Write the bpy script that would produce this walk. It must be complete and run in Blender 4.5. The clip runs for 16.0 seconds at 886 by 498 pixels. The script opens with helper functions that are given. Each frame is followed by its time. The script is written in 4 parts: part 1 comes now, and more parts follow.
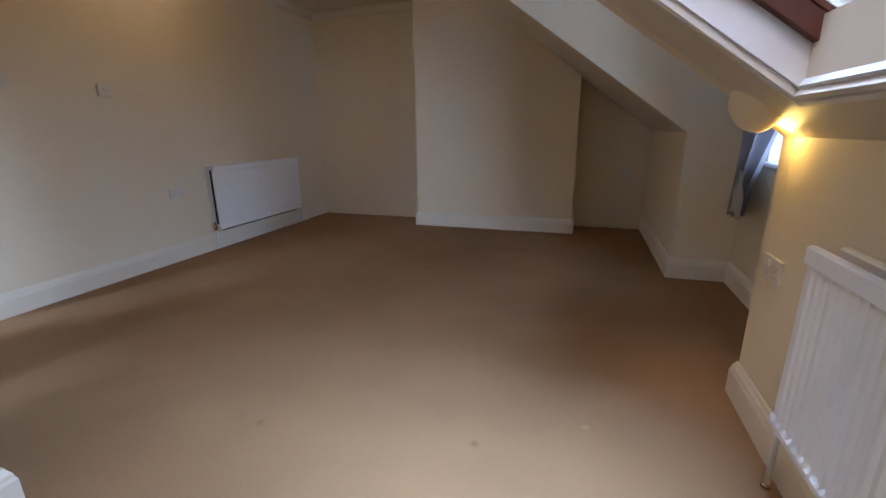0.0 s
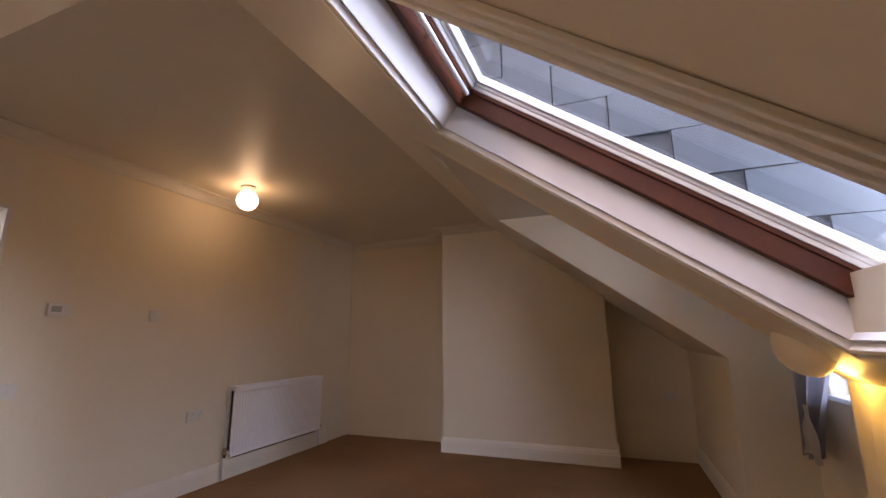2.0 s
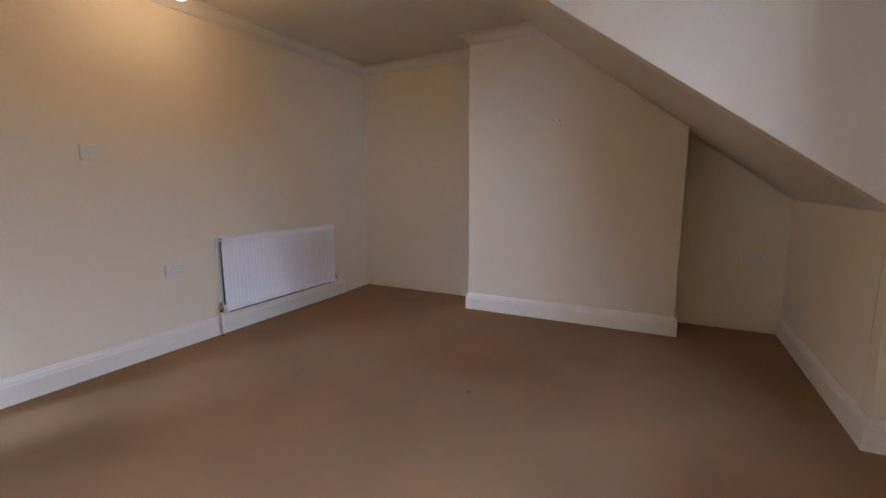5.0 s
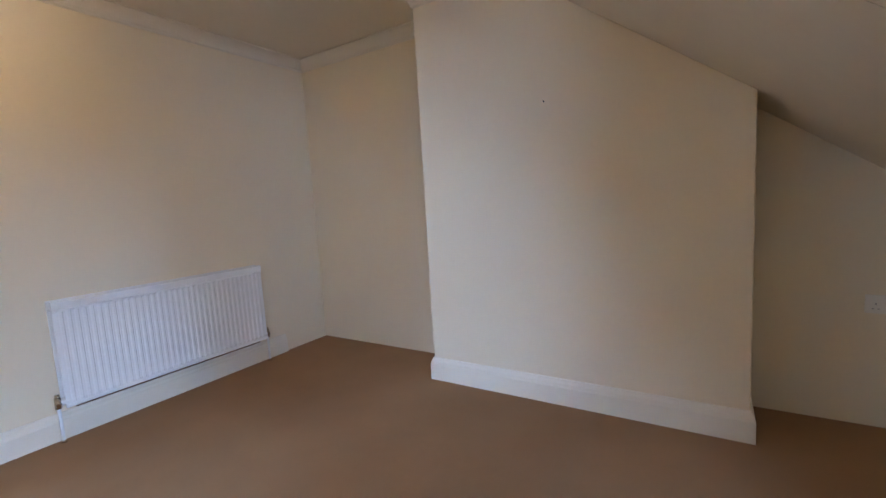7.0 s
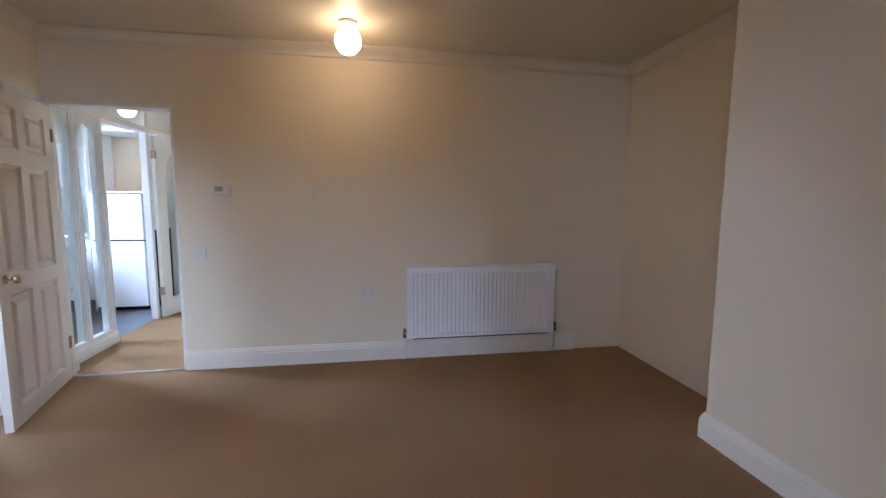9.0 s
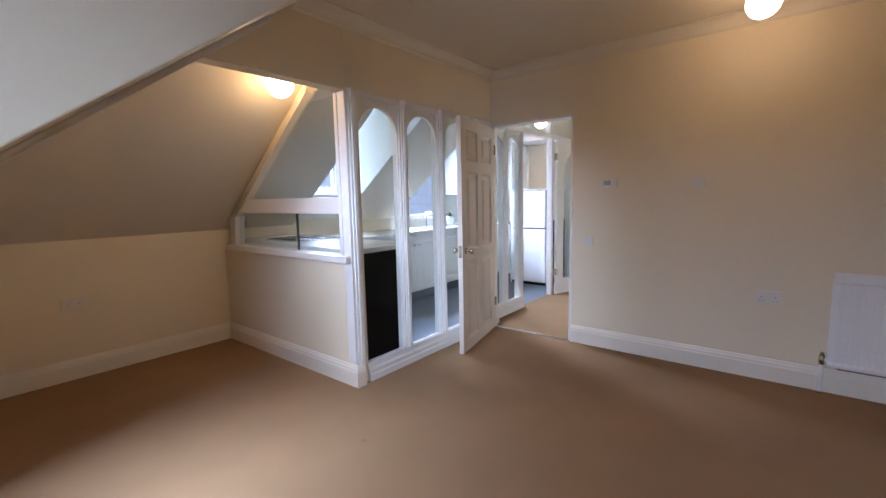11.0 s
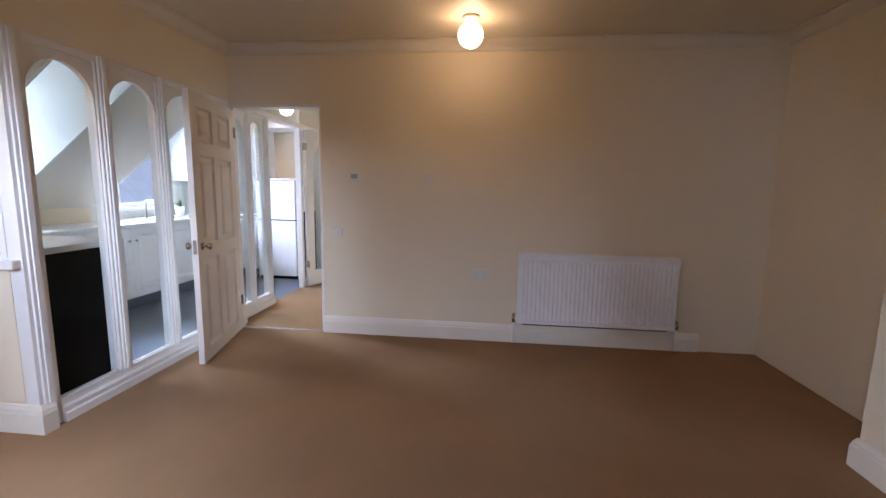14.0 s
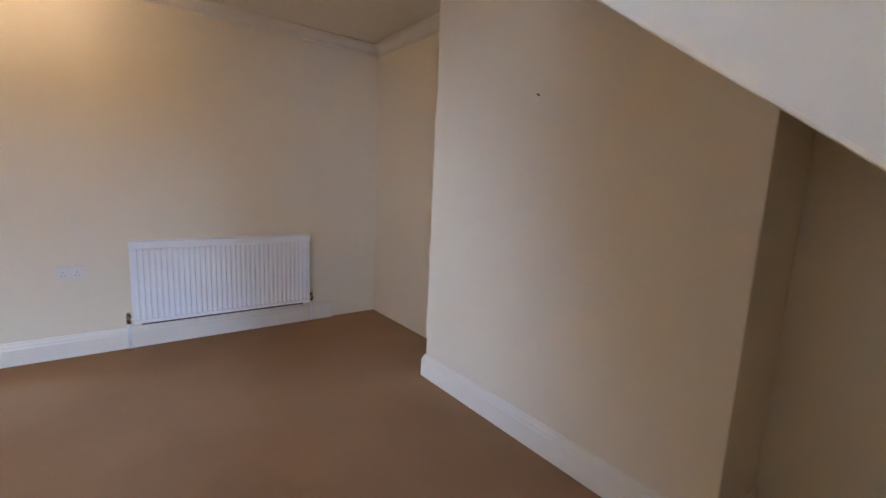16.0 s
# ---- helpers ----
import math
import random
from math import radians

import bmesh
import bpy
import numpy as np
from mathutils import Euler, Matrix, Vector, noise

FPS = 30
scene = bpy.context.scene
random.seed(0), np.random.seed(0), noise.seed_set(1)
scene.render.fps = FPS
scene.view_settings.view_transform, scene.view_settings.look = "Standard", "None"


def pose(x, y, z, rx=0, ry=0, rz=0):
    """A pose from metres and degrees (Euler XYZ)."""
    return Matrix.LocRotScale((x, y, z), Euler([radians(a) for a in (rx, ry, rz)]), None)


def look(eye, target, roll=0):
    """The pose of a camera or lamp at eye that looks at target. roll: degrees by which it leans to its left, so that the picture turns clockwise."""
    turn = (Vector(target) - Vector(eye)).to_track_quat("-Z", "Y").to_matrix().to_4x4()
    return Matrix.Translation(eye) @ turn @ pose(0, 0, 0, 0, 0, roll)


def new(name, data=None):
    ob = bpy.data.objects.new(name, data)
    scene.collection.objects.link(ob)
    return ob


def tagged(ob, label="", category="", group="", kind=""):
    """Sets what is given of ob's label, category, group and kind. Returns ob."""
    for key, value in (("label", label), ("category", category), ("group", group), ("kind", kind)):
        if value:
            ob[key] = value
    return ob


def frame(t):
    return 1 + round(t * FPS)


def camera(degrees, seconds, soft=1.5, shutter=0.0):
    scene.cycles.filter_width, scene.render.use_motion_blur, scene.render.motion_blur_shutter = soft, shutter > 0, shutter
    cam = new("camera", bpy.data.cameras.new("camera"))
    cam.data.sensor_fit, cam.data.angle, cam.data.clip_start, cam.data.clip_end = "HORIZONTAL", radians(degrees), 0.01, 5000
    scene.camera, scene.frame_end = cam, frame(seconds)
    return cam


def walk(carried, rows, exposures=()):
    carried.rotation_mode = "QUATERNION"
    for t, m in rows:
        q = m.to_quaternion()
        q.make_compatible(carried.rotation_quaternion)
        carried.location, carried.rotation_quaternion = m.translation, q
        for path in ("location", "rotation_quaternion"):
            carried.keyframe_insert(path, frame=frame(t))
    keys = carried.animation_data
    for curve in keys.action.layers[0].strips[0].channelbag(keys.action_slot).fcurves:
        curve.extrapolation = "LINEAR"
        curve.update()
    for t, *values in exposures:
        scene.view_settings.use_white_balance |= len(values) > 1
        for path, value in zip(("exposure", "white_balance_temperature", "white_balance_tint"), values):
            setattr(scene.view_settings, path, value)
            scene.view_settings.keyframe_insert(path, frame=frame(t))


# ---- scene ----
cam = camera(92.2, 16.0)
PATH = [
    (0, (3.321, -5.079, 1.091), (2.729, -3.246, 0.552), -0.6),
    (0.5, (3.305, -5.073, 1.106), (2.694, -3.189, 0.833), -0.3),
    (1, (3.303, -5.057, 1.123), (2.64, -3.173, 1.223), -0.4),
    (1.5, (3.294, -5.038, 1.177), (2.607, -3.192, 1.522), -0.4),
    (2, (3.303, -5.024, 1.198), (2.597, -3.199, 1.609), -0.5),
    (2.5, (3.259, -5.035, 1.157), (2.51, -3.186, 1.299), -0.1),
    (3, (3.305, -4.989, 1.119), (2.497, -3.165, 0.976), -0.1),
    (5.5, (3.069, -3.705, 1.203), (2.118, -1.97, 0.911), -1.0),
    (6, (3.025, -3.334, 1.213), (2.014, -1.629, 0.947), -1.9),
    (6.5, (3.011, -3.094, 1.179), (1.967, -1.403, 0.962), -3.0),
    (7, (3.088, -2.727, 1.209), (2.029, -1.046, 0.983), -3.4),
    (7.5, (3.208, -2.409, 1.23), (2.146, -0.729, 1.008), -1.4),
    (8, (3.279, -2.206, 1.226), (1.931, -0.739, 1.054), -0.4),
    (8.5, (3.384, -2.163, 1.316), (1.536, -1.429, 1.107), 0.6),
    (9, (3.503, -2.254, 1.32), (1.544, -1.916, 1.099), 0.4),
    (9.5, (3.629, -2.270, 1.323), (1.651, -2.444, 1.081), -1.2),
    (10, (3.611, -2.162, 1.313), (1.819, -3.023, 1.092), -2.1),
    (12.5, (3.665, -2.333, 1.308), (2.196, -3.668, 1.064), -1.0),
    (13, (3.656, -2.323, 1.304), (1.932, -3.302, 1.046), 0.4),
    (13.5, (3.632, -2.259, 1.313), (1.755, -2.893, 1.041), 0.6),
    (14, (3.623, -2.214, 1.309), (1.653, -2.423, 1.03), 1.0),
    (14.5, (3.621, -2.157, 1.313), (1.645, -2.04, 1.027), 0.8),
    (15, (3.647, -2.139, 1.308), (1.749, -1.582, 1.016), 1.3),
    (15.5, (3.711, -2.041, 1.279), (1.976, -1.087, 0.995), 2.0),
    (16, (3.713, -1.981, 1.281), (2.141, -0.783, 0.979), 2.6),
]
walk(cam, [(t, look(eye, target, roll)) for t, eye, target, roll in PATH],
     exposures=[(0.0, 0.1, 7000, 27), (1.0, 0.0, 8200, 35), (2.0, -0.02, 8700, 43), (3.2, 0.18, 8400, 45), (5.5, 0.85, 6800, 28), (7.0, 1.25, 6200, 23), (8.0, 1.3, 6000, 23),
                (8.5, 0.74, 6100, 24), (9.5, 0.45, 7300, 33), (12.5, 0.2, 7400, 35), (14.0, 0.3, 7700, 37), (15.0, 0.55, 7800, 36), (15.5, 0.84, 7200, 34), (16.0, 1.12, 6600, 27)])

# ---- world and light ----
world = bpy.data.worlds.new("sky")
scene.world = world
world.use_nodes = True
wn = world.node_tree.nodes
sky = wn.new("ShaderNodeTexSky")
sky.sky_type, sky.sun_disc = "NISHITA", False
sky.sun_elevation, sky.sun_rotation = radians(40), radians(200)
sky.air_density, sky.dust_density = 1.2, 0.8
wn["Background"].inputs["Strength"].default_value = 0.12
cloud = wn.new("ShaderNodeHueSaturation")
cloud.inputs["Saturation"].default_value, cloud.inputs["Value"].default_value = 0.9, 3.0
world.node_tree.links.new(sky.outputs["Color"], cloud.inputs["Color"])
world.node_tree.links.new(cloud.outputs["Color"], wn["Background"].inputs["Color"])
sun = new("sun", bpy.data.lights.new("sun", "SUN"))
sun.data.energy, sun.data.angle, sun.data.color = 0.8, radians(20), (1.0, 0.96, 0.9)
sun.matrix_world = look((0, 0, 20), (6, 12, 0))

WARM = (1.0, 0.75, 0.20)


def window_light(name, centre, target, sx, sy, power):
    """An added area lamp outside an opening, standing in for sky light."""
    lamp = new(name, bpy.data.lights.new(name, "AREA"))
    lamp.data.shape, lamp.data.size, lamp.data.size_y = "RECTANGLE", sx, sy
    lamp.data.energy, lamp.data.color = power, (0.42, 0.68, 1.0)
    lamp.matrix_world = look(centre, target)
    return lamp


def bulb(name, place, power, radius=0.05):
    lamp = new(name, bpy.data.lights.new(name, "POINT"))
    lamp.data.energy, lamp.data.color, lamp.data.shadow_soft_size = power, WARM, radius
    lamp.location = place
    return lamp


# ---- materials ----
def material(name, colour, rough=0.6, metal=0.0, vary=0.08, scale=3.0, fine=60.0, bump=0.1, spec=0.5, distance=0.002):
    """A painted or plain surface: base colour varied at two scales, with fine relief."""
    m = bpy.data.materials.new(name)
    m.use_nodes = True
    n, l = m.node_tree.nodes, m.node_tree.links
    b = n["Principled BSDF"]
    b.inputs["Roughness"].default_value, b.inputs["Metallic"].default_value = rough, metal
    b.inputs["Specular IOR Level"].default_value = spec
    co = n.new("ShaderNodeTexCoord")
    big, small = n.new("ShaderNodeTexNoise"), n.new("ShaderNodeTexNoise")
    big.inputs["Scale"].default_value, big.inputs["Detail"].default_value = scale, 4
    small.inputs["Scale"].default_value, small.inputs["Detail"].default_value = fine, 3
    for t in (big, small):
        l.new(co.outputs["Object"], t.inputs["Vector"])
    add = n.new("ShaderNodeMath")
    add.operation = "MULTIPLY_ADD"
    add.inputs[1].default_value = 0.35
    l.new(small.outputs["Fac"], add.inputs[0])
    l.new(big.outputs["Fac"], add.inputs[2])
    ramp = n.new("ShaderNodeMapRange")
    ramp.inputs["From Min"].default_value, ramp.inputs["From Max"].default_value = 0.35, 1.0
    ramp.inputs["To Min"].default_value, ramp.inputs["To Max"].default_value = 1 - vary, 1 + vary
    l.new(add.outputs[0], ramp.inputs["Value"])
    mul = n.new("ShaderNodeVectorMath")
    mul.operation = "SCALE"
    mul.inputs[0].default_value = colour
    l.new(ramp.outputs["Result"], mul.inputs["Scale"])
    l.new(mul.outputs["Vector"], b.inputs["Base Color"])
    if bump:
        bp = n.new("ShaderNodeBump")
        bp.inputs["Strength"].default_value, bp.inputs["Distance"].default_value = bump, distance
        l.new(add.outputs[0], bp.inputs["Height"])
        l.new(bp.outputs["Normal"], b.inputs["Normal"])
    return m


def glass_material(name, tint=(0.92, 0.96, 0.96), gloss=0.03, rough=0.0):
    m = bpy.data.materials.new(name)
    m.use_nodes = True
    n, l = m.node_tree.nodes, m.node_tree.links
    n.remove(n["Principled BSDF"])
    clear, shine, mix, edge, power, fac = n.new("ShaderNodeBsdfTransparent"), n.new("ShaderNodeBsdfGlossy"), n.new("ShaderNodeMixShader"), n.new("ShaderNodeLayerWeight"), n.new("ShaderNodeMath"), n.new("ShaderNodeMath")
    clear.inputs["Color"].default_value = (*tint, 1)
    shine.inputs["Roughness"].default_value = rough
    power.operation, power.inputs[1].default_value = "POWER", 4.0
    fac.operation, fac.inputs[1].default_value, fac.inputs[2].default_value = "MULTIPLY_ADD", 0.6, gloss / 3
    l.new(edge.outputs["Facing"], power.inputs[0])
    l.new(power.outputs[0], fac.inputs[0])
    l.new(fac.outputs[0], mix.inputs["Fac"])
    l.new(clear.outputs[0], mix.inputs[1])
    l.new(shine.outputs[0], mix.inputs[2])
    l.new(mix.outputs[0], n["Material Output"].inputs["Surface"])
    return m


def glow(name, colour, strength):
    m = bpy.data.materials.new(name)
    m.use_nodes = True
    b = m.node_tree.nodes["Principled BSDF"]
    b.inputs["Base Color"].default_value = (0.9, 0.88, 0.82, 1)
    b.inputs["Emission Color"].default_value, b.inputs["Emission Strength"].default_value = (*colour, 1), strength
    return m


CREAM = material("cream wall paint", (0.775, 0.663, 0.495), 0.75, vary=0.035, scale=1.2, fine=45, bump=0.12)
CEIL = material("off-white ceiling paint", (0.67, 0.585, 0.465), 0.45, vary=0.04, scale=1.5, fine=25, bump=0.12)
PLINTH = material("dark blue-grey plinth board", (0.10, 0.12, 0.15), 0.5, vary=0.08, bump=0.05)
WHITE = material("white gloss paint", (0.76, 0.735, 0.69), 0.4, vary=0.03, scale=4, fine=80, bump=0.05)
CARPET = material("beige carpet", (0.322, 0.188, 0.102), 0.95, vary=0.26, scale=0.9, fine=260, bump=0.6, spec=0.1, distance=0.006)


def add_spots(m, spots):
    """Small worn or soiled patches of a carpet: place, size and how much darker or lighter."""
    n, l = m.node_tree.nodes, m.node_tree.links
    b = n["Principled BSDF"]
    last = b.inputs["Base Color"].links[0].from_socket
    co = n.new("ShaderNodeTexCoord")
    warp = n.new("ShaderNodeTexNoise")
    warp.inputs["Scale"].default_value = 14
    l.new(co.outputs["Object"], warp.inputs["Vector"])
    for (x, y), r, gain in spots:
        dist, rim, jitter, scale = n.new("ShaderNodeVectorMath"), n.new("ShaderNodeMapRange"), n.new("ShaderNodeMath"), n.new("ShaderNodeVectorMath")
        dist.operation, dist.inputs[1].default_value = "DISTANCE", (x, y, 0)
        l.new(co.outputs["Object"], dist.inputs[0])
        jitter.operation, jitter.inputs[1].default_value = "MULTIPLY_ADD", r * 0.9
        l.new(warp.outputs["Fac"], jitter.inputs[0])
        l.new(dist.outputs["Value"], jitter.inputs[2])
        rim.inputs["From Min"].default_value, rim.inputs["From Max"].default_value = r * 0.5, r * 1.6
        rim.inputs["To Min"].default_value, rim.inputs["To Max"].default_value = gain, 1.0
        l.new(jitter.outputs[0], rim.inputs["Value"])
        scale.operation = "SCALE"
        l.new(last, scale.inputs[0])
        l.new(rim.outputs["Result"], scale.inputs["Scale"])
        last = scale.outputs["Vector"]
    l.new(last, b.inputs["Base Color"])


add_spots(CARPET, [((2.194, -1.955), 0.022, 0.6), ((3.025, -3.817), 0.020, 0.65), ((3.407, -3.611), 0.016, 1.35), ((2.2, -3.95), 0.02, 0.8), ((2.75, -1.2), 0.20, 0.88),
                   ((2.0, -1.3), 0.30, 1.10), ((1.1, -2.2), 0.35, 0.90), ((2.9, -2.5), 0.32, 0.92), ((0.7, -3.6), 0.40, 1.10), ((1.6, -3.2), 0.35, 1.07), ((3.2, -1.1), 0.25, 0.9)])
COVING = material("off-white coving paint", (0.71, 0.64, 0.54), 0.5, vary=0.03, scale=2, fine=40, bump=0.06)
REVEAL = material("white reveal board", (0.66, 0.66, 0.66), 0.5, vary=0.03, bump=0.05)
VINYL = material("blue-grey vinyl floor", (0.13, 0.16, 0.20), 0.4, vary=0.12, scale=5, fine=90, bump=0.05)
SKIRTING = material("aged white skirting paint", (0.78, 0.71, 0.60), 0.45, vary=0.03, scale=4, fine=80, bump=0.05)
# near-black fin colour carries the shade inside the radiator gap
FINS = material("shade-dark fins", (0.04, 0.035, 0.03), 0.6, 0.3, vary=0.1, bump=0.05)
DOOR_PAINT = material("aged white door paint", (0.70, 0.63, 0.55), 0.45, vary=0.03, scale=4, fine=80, bump=0.05)
RADIATOR = material("white enamel", (0.82, 0.82, 0.82), 0.3, vary=0.02, bump=0.03)
STEEL = material("polished steel", (0.6, 0.58, 0.55), 0.25, 1.0, vary=0.05, bump=0.02)
BRASS = material("worn nickel", (0.55, 0.47, 0.36), 0.25, 1.0, vary=0.08, bump=0.03)
BLACK = material("matt black panel", (0.004, 0.004, 0.005), 0.8, vary=0.1, bump=0.05, spec=0.15)
WOOD = material("red-brown stained timber", (0.085, 0.022, 0.010), 0.5, vary=0.35, scale=6, fine=120, bump=0.2, spec=0.25)
PLASTIC = material("white plastic", (0.72, 0.67, 0.595), 0.35, vary=0.02, bump=0.02)
DARK = material("dark rubber", (0.02, 0.02, 0.02), 0.5, vary=0.1, bump=0.1)
CURTAIN = material("grey-blue curtain cloth", (0.32, 0.33, 0.37), 0.85, vary=0.12, scale=8, fine=300, bump=0.3, spec=0.2)
LINING = material("pale curtain lining", (0.60, 0.56, 0.50), 0.9, vary=0.05, scale=8, fine=300, bump=0.2, spec=0.2)
SLATE = material("blue-grey slate", (0.022, 0.037, 0.048), 0.5, vary=0.2, scale=3, fine=40, bump=0.4)
# slate colour lifted far above SLATE to hold the outdoor glare
BRIGHT_SLATE = material("daylight-bright slate", (0.30, 0.32, 0.35), 0.6, vary=0.2, scale=3, fine=40, bump=0.4)
ALU = material("grey coated aluminium", (0.62, 0.63, 0.64), 0.4, 0.3, vary=0.05, bump=0.03)
KITCHEN = material("white kitchen lacquer", (0.80, 0.81, 0.80), 0.35, vary=0.02, bump=0.03)
WORKTOP = material("pale laminate worktop", (0.74, 0.74, 0.72), 0.3, vary=0.05, scale=12, fine=150, bump=0.03)
BLIND_WALL = material("pale kitchen wall paint", (0.70, 0.71, 0.66), 0.7, vary=0.03, scale=1.5, fine=45, bump=0.1)
GLASS = glass_material("clear glass", gloss=0.012)
PANE = glass_material("window glass", (0.93, 0.96, 0.98))
BULB = glow("lit opal glass", (1.0, 0.86, 0.62), 9.0)
LEAF = material("dark green leaf", (0.05, 0.10, 0.03), 0.5, vary=0.3, bump=0.1)
POT = material("white glazed pot", (0.7, 0.7, 0.66), 0.3, vary=0.03, bump=0.03)


# ---- shapes ----
def mesh_of(bm, name, mat, bevel=0.0):
    if bevel:
        bmesh.ops.bevel(bm, geom=[e for e in bm.edges if e.is_manifold and e.calc_face_angle(0) > 0.5], offset=bevel, segments=2, profile=0.6, affect="EDGES", clamp_overlap=True)
    bmesh.ops.recalc_face_normals(bm, faces=bm.faces)
    me = bpy.data.meshes.new(name)
    bm.to_mesh(me)
    bm.free()
    me.materials.append(mat)
    return me


def part(name, bm, mat, parent=None, label="", bevel=0.0, smooth=False):
    """Links a bmesh as one mesh object, under a thing or a part."""
    ob = new(name, mesh_of(bm, name, mat, bevel))
    if smooth:
        for p in ob.data.polygons:
            p.use_smooth = True
    if parent:
        ob.parent = parent
    return tagged(ob, label)


def thing(name, place, label, category, turn=0.0, group=""):
    ob = new(name)
    ob.empty_display_size = 0.1
    ob.matrix_world = pose(*place, 0, 0, turn)
    return tagged(ob, label, category, group)


def structure(ob, label, category):
    return tagged(ob, label, category, kind="structure")


def box(lo, hi, bm=None):
    bm = bm or bmesh.new()
    c = [(a + b) / 2 for a, b in zip(lo, hi)]
    s = [abs(b - a) for a, b in zip(lo, hi)]
    bmesh.ops.create_cube(bm, size=1, matrix=Matrix.Translation(c) @ Matrix.Diagonal((*s, 1)))
    return bm


def prism(points, a, b, place, bm=None):
    """A closed prism: points (u, v) swept from a to b; place(u, v, w) gives x, y, z."""
    bm = bm or bmesh.new()
    lo = [bm.verts.new(place(u, v, a)) for u, v in points]
    hi = [bm.verts.new(place(u, v, b)) for u, v in points]
    bm.faces.new(lo)
    bm.faces.new(hi[::-1])
    n = len(points)
    for i in range(n):
        bm.faces.new((lo[i], lo[(i + 1) % n], hi[(i + 1) % n], hi[i]))
    bmesh.ops.recalc_face_normals(bm, faces=bm.faces)
    return bm


def along_x(u, v, w):
    return (w, u, v)


def along_y(u, v, w):
    return (u, w, v)


def rod(a, b, r, bm=None, sides=12, r2=None):
    bm = bm or bmesh.new()
    a, b = Vector(a), Vector(b)
    q = (b - a).to_track_quat("Z", "Y").to_matrix().to_4x4()
    bmesh.ops.create_cone(bm, cap_ends=True, segments=sides, radius1=r, radius2=r if r2 is None else r2, depth=(b - a).length, matrix=Matrix.Translation((a + b) / 2) @ q)
    return bm


def lathe(profile, bm=None, sides=32, m=Matrix()):
    """A turned body from (radius, height) pairs."""
    bm = bm or bmesh.new()
    rings = []
    for r, z in profile:
        rings.append([bm.verts.new(m @ Vector((max(r, 1e-4) * math.cos(2 * math.pi * i / sides), max(r, 1e-4) * math.sin(2 * math.pi * i / sides), z))) for i in range(sides)])
    for p, q in zip(rings, rings[1:]):
        for i in range(sides):
            bm.faces.new((p[i], p[(i + 1) % sides], q[(i + 1) % sides], q[i]))
    bm.faces.new(rings[0][::-1])
    bm.faces.new(rings[-1])
    bmesh.ops.recalc_face_normals(bm, faces=bm.faces)
    return bm


# ---- the plan ----
CEILING, KNEE_X, SOUTH_Y, PART_Y, LOW_X = 2.49, 4.0, -6.38, -4.5, 1.77
DORMER_N, DORMER_S, DORMER_X, DORMER_Z = -1.65, -3.205, 4.39, 2.16
SLOPE_E, SLOPE_S, EAVE = 0.735, 0.765, 1.055
BREAST = (1.502, 3.258, -0.40)
DOOR_N, DOOR_S, DOOR_H = -3.67, -4.46, 2.0
T = 0.16


def east_z(x):
    return EAVE + SLOPE_E * (KNEE_X - x)


def south_z(y):
    return EAVE + SLOPE_S * (y - SOUTH_Y)


EAST_TOP = KNEE_X - (CEILING - EAVE) / SLOPE_E
LIP_X = KNEE_X - (DORMER_Z - EAVE) / SLOPE_E
SOUTH_TOP = SOUTH_Y + (CEILING - EAVE) / SLOPE_S


def joined(*pieces):
    """Several closed bodies in one bmesh."""
    bm = bmesh.new()
    for piece in pieces:
        me = bpy.data.meshes.new("piece")
        piece.to_mesh(me)
        piece.free()
        bm.from_mesh(me)
        bpy.data.meshes.remove(me)
    return bm


def sheet(outline, height, thick=T):
    """A slab over a plan outline whose underside lies at height(x, y)."""
    bm = bmesh.new()
    lo = [bm.verts.new((x, y, height(x, y))) for x, y in outline]
    hi = [bm.verts.new((x, y, height(x, y) + thick)) for x, y in outline]
    bm.faces.new(lo), bm.faces.new(hi[::-1])
    n = len(outline)
    for i in range(n):
        bm.faces.new((lo[i], lo[(i + 1) % n], hi[(i + 1) % n], hi[i]))
    bmesh.ops.recalc_face_normals(bm, faces=bm.faces)
    return bm


# floors
bm = joined(box((0, PART_Y, -0.1), (DORMER_X, 0, 0)), box((LOW_X - 0.05, SOUTH_Y, -0.1), (KNEE_X, PART_Y, 0)), box((-3.2, PART_Y - 0.13, -0.1), (0, -2.7, 0)))
structure(part("floor", bm, CARPET), "worn beige cut-pile carpet with faint stains", "carpet")
structure(part("floor_kitchen", box((-3.2, -6.6, -0.1), (LOW_X - 0.05, PART_Y - 0.13, -0.002)), VINYL), "blue-grey vinyl kitchen floor", "floor")

# walls
structure(part("wall_west", box((-0.12, DOOR_N, 0), (0, 0.15, CEILING)), CREAM), "cream painted plaster wall", "wall")
structure(part("wall_over_door", box((-0.12, PART_Y, DOOR_H), (0, DOOR_N, CEILING)), CREAM), "cream painted wall over the doorway", "wall")
structure(part("wall_north", box((0, 0, 0), (KNEE_X + 0.12, 0.15, CEILING)), CREAM), "cream painted plaster wall behind the chimney breast", "wall")
pts = [(BREAST[0], 0), (BREAST[1], 0), (BREAST[1], east_z(BREAST[1])), (EAST_TOP, CEILING), (BREAST[0], CEILING)]
structure(part("chimney_breast", prism(pts, BREAST[2], 0, along_y), CREAM, bevel=0.006), "cream painted chimney breast", "chimney breast")
structure(part("wall_east", box((KNEE_X, DORMER_N + 0.1, 0), (KNEE_X + 0.12, 0, EAVE + 0.05)), CREAM), "low cream knee wall under the sloping ceiling", "wall")
structure(part("wall_east_2", box((KNEE_X, SOUTH_Y - 0.12, 0), (KNEE_X + 0.12, DORMER_S - 0.1, EAVE + 0.05)), CREAM), "low cream knee wall behind a radiator", "wall")
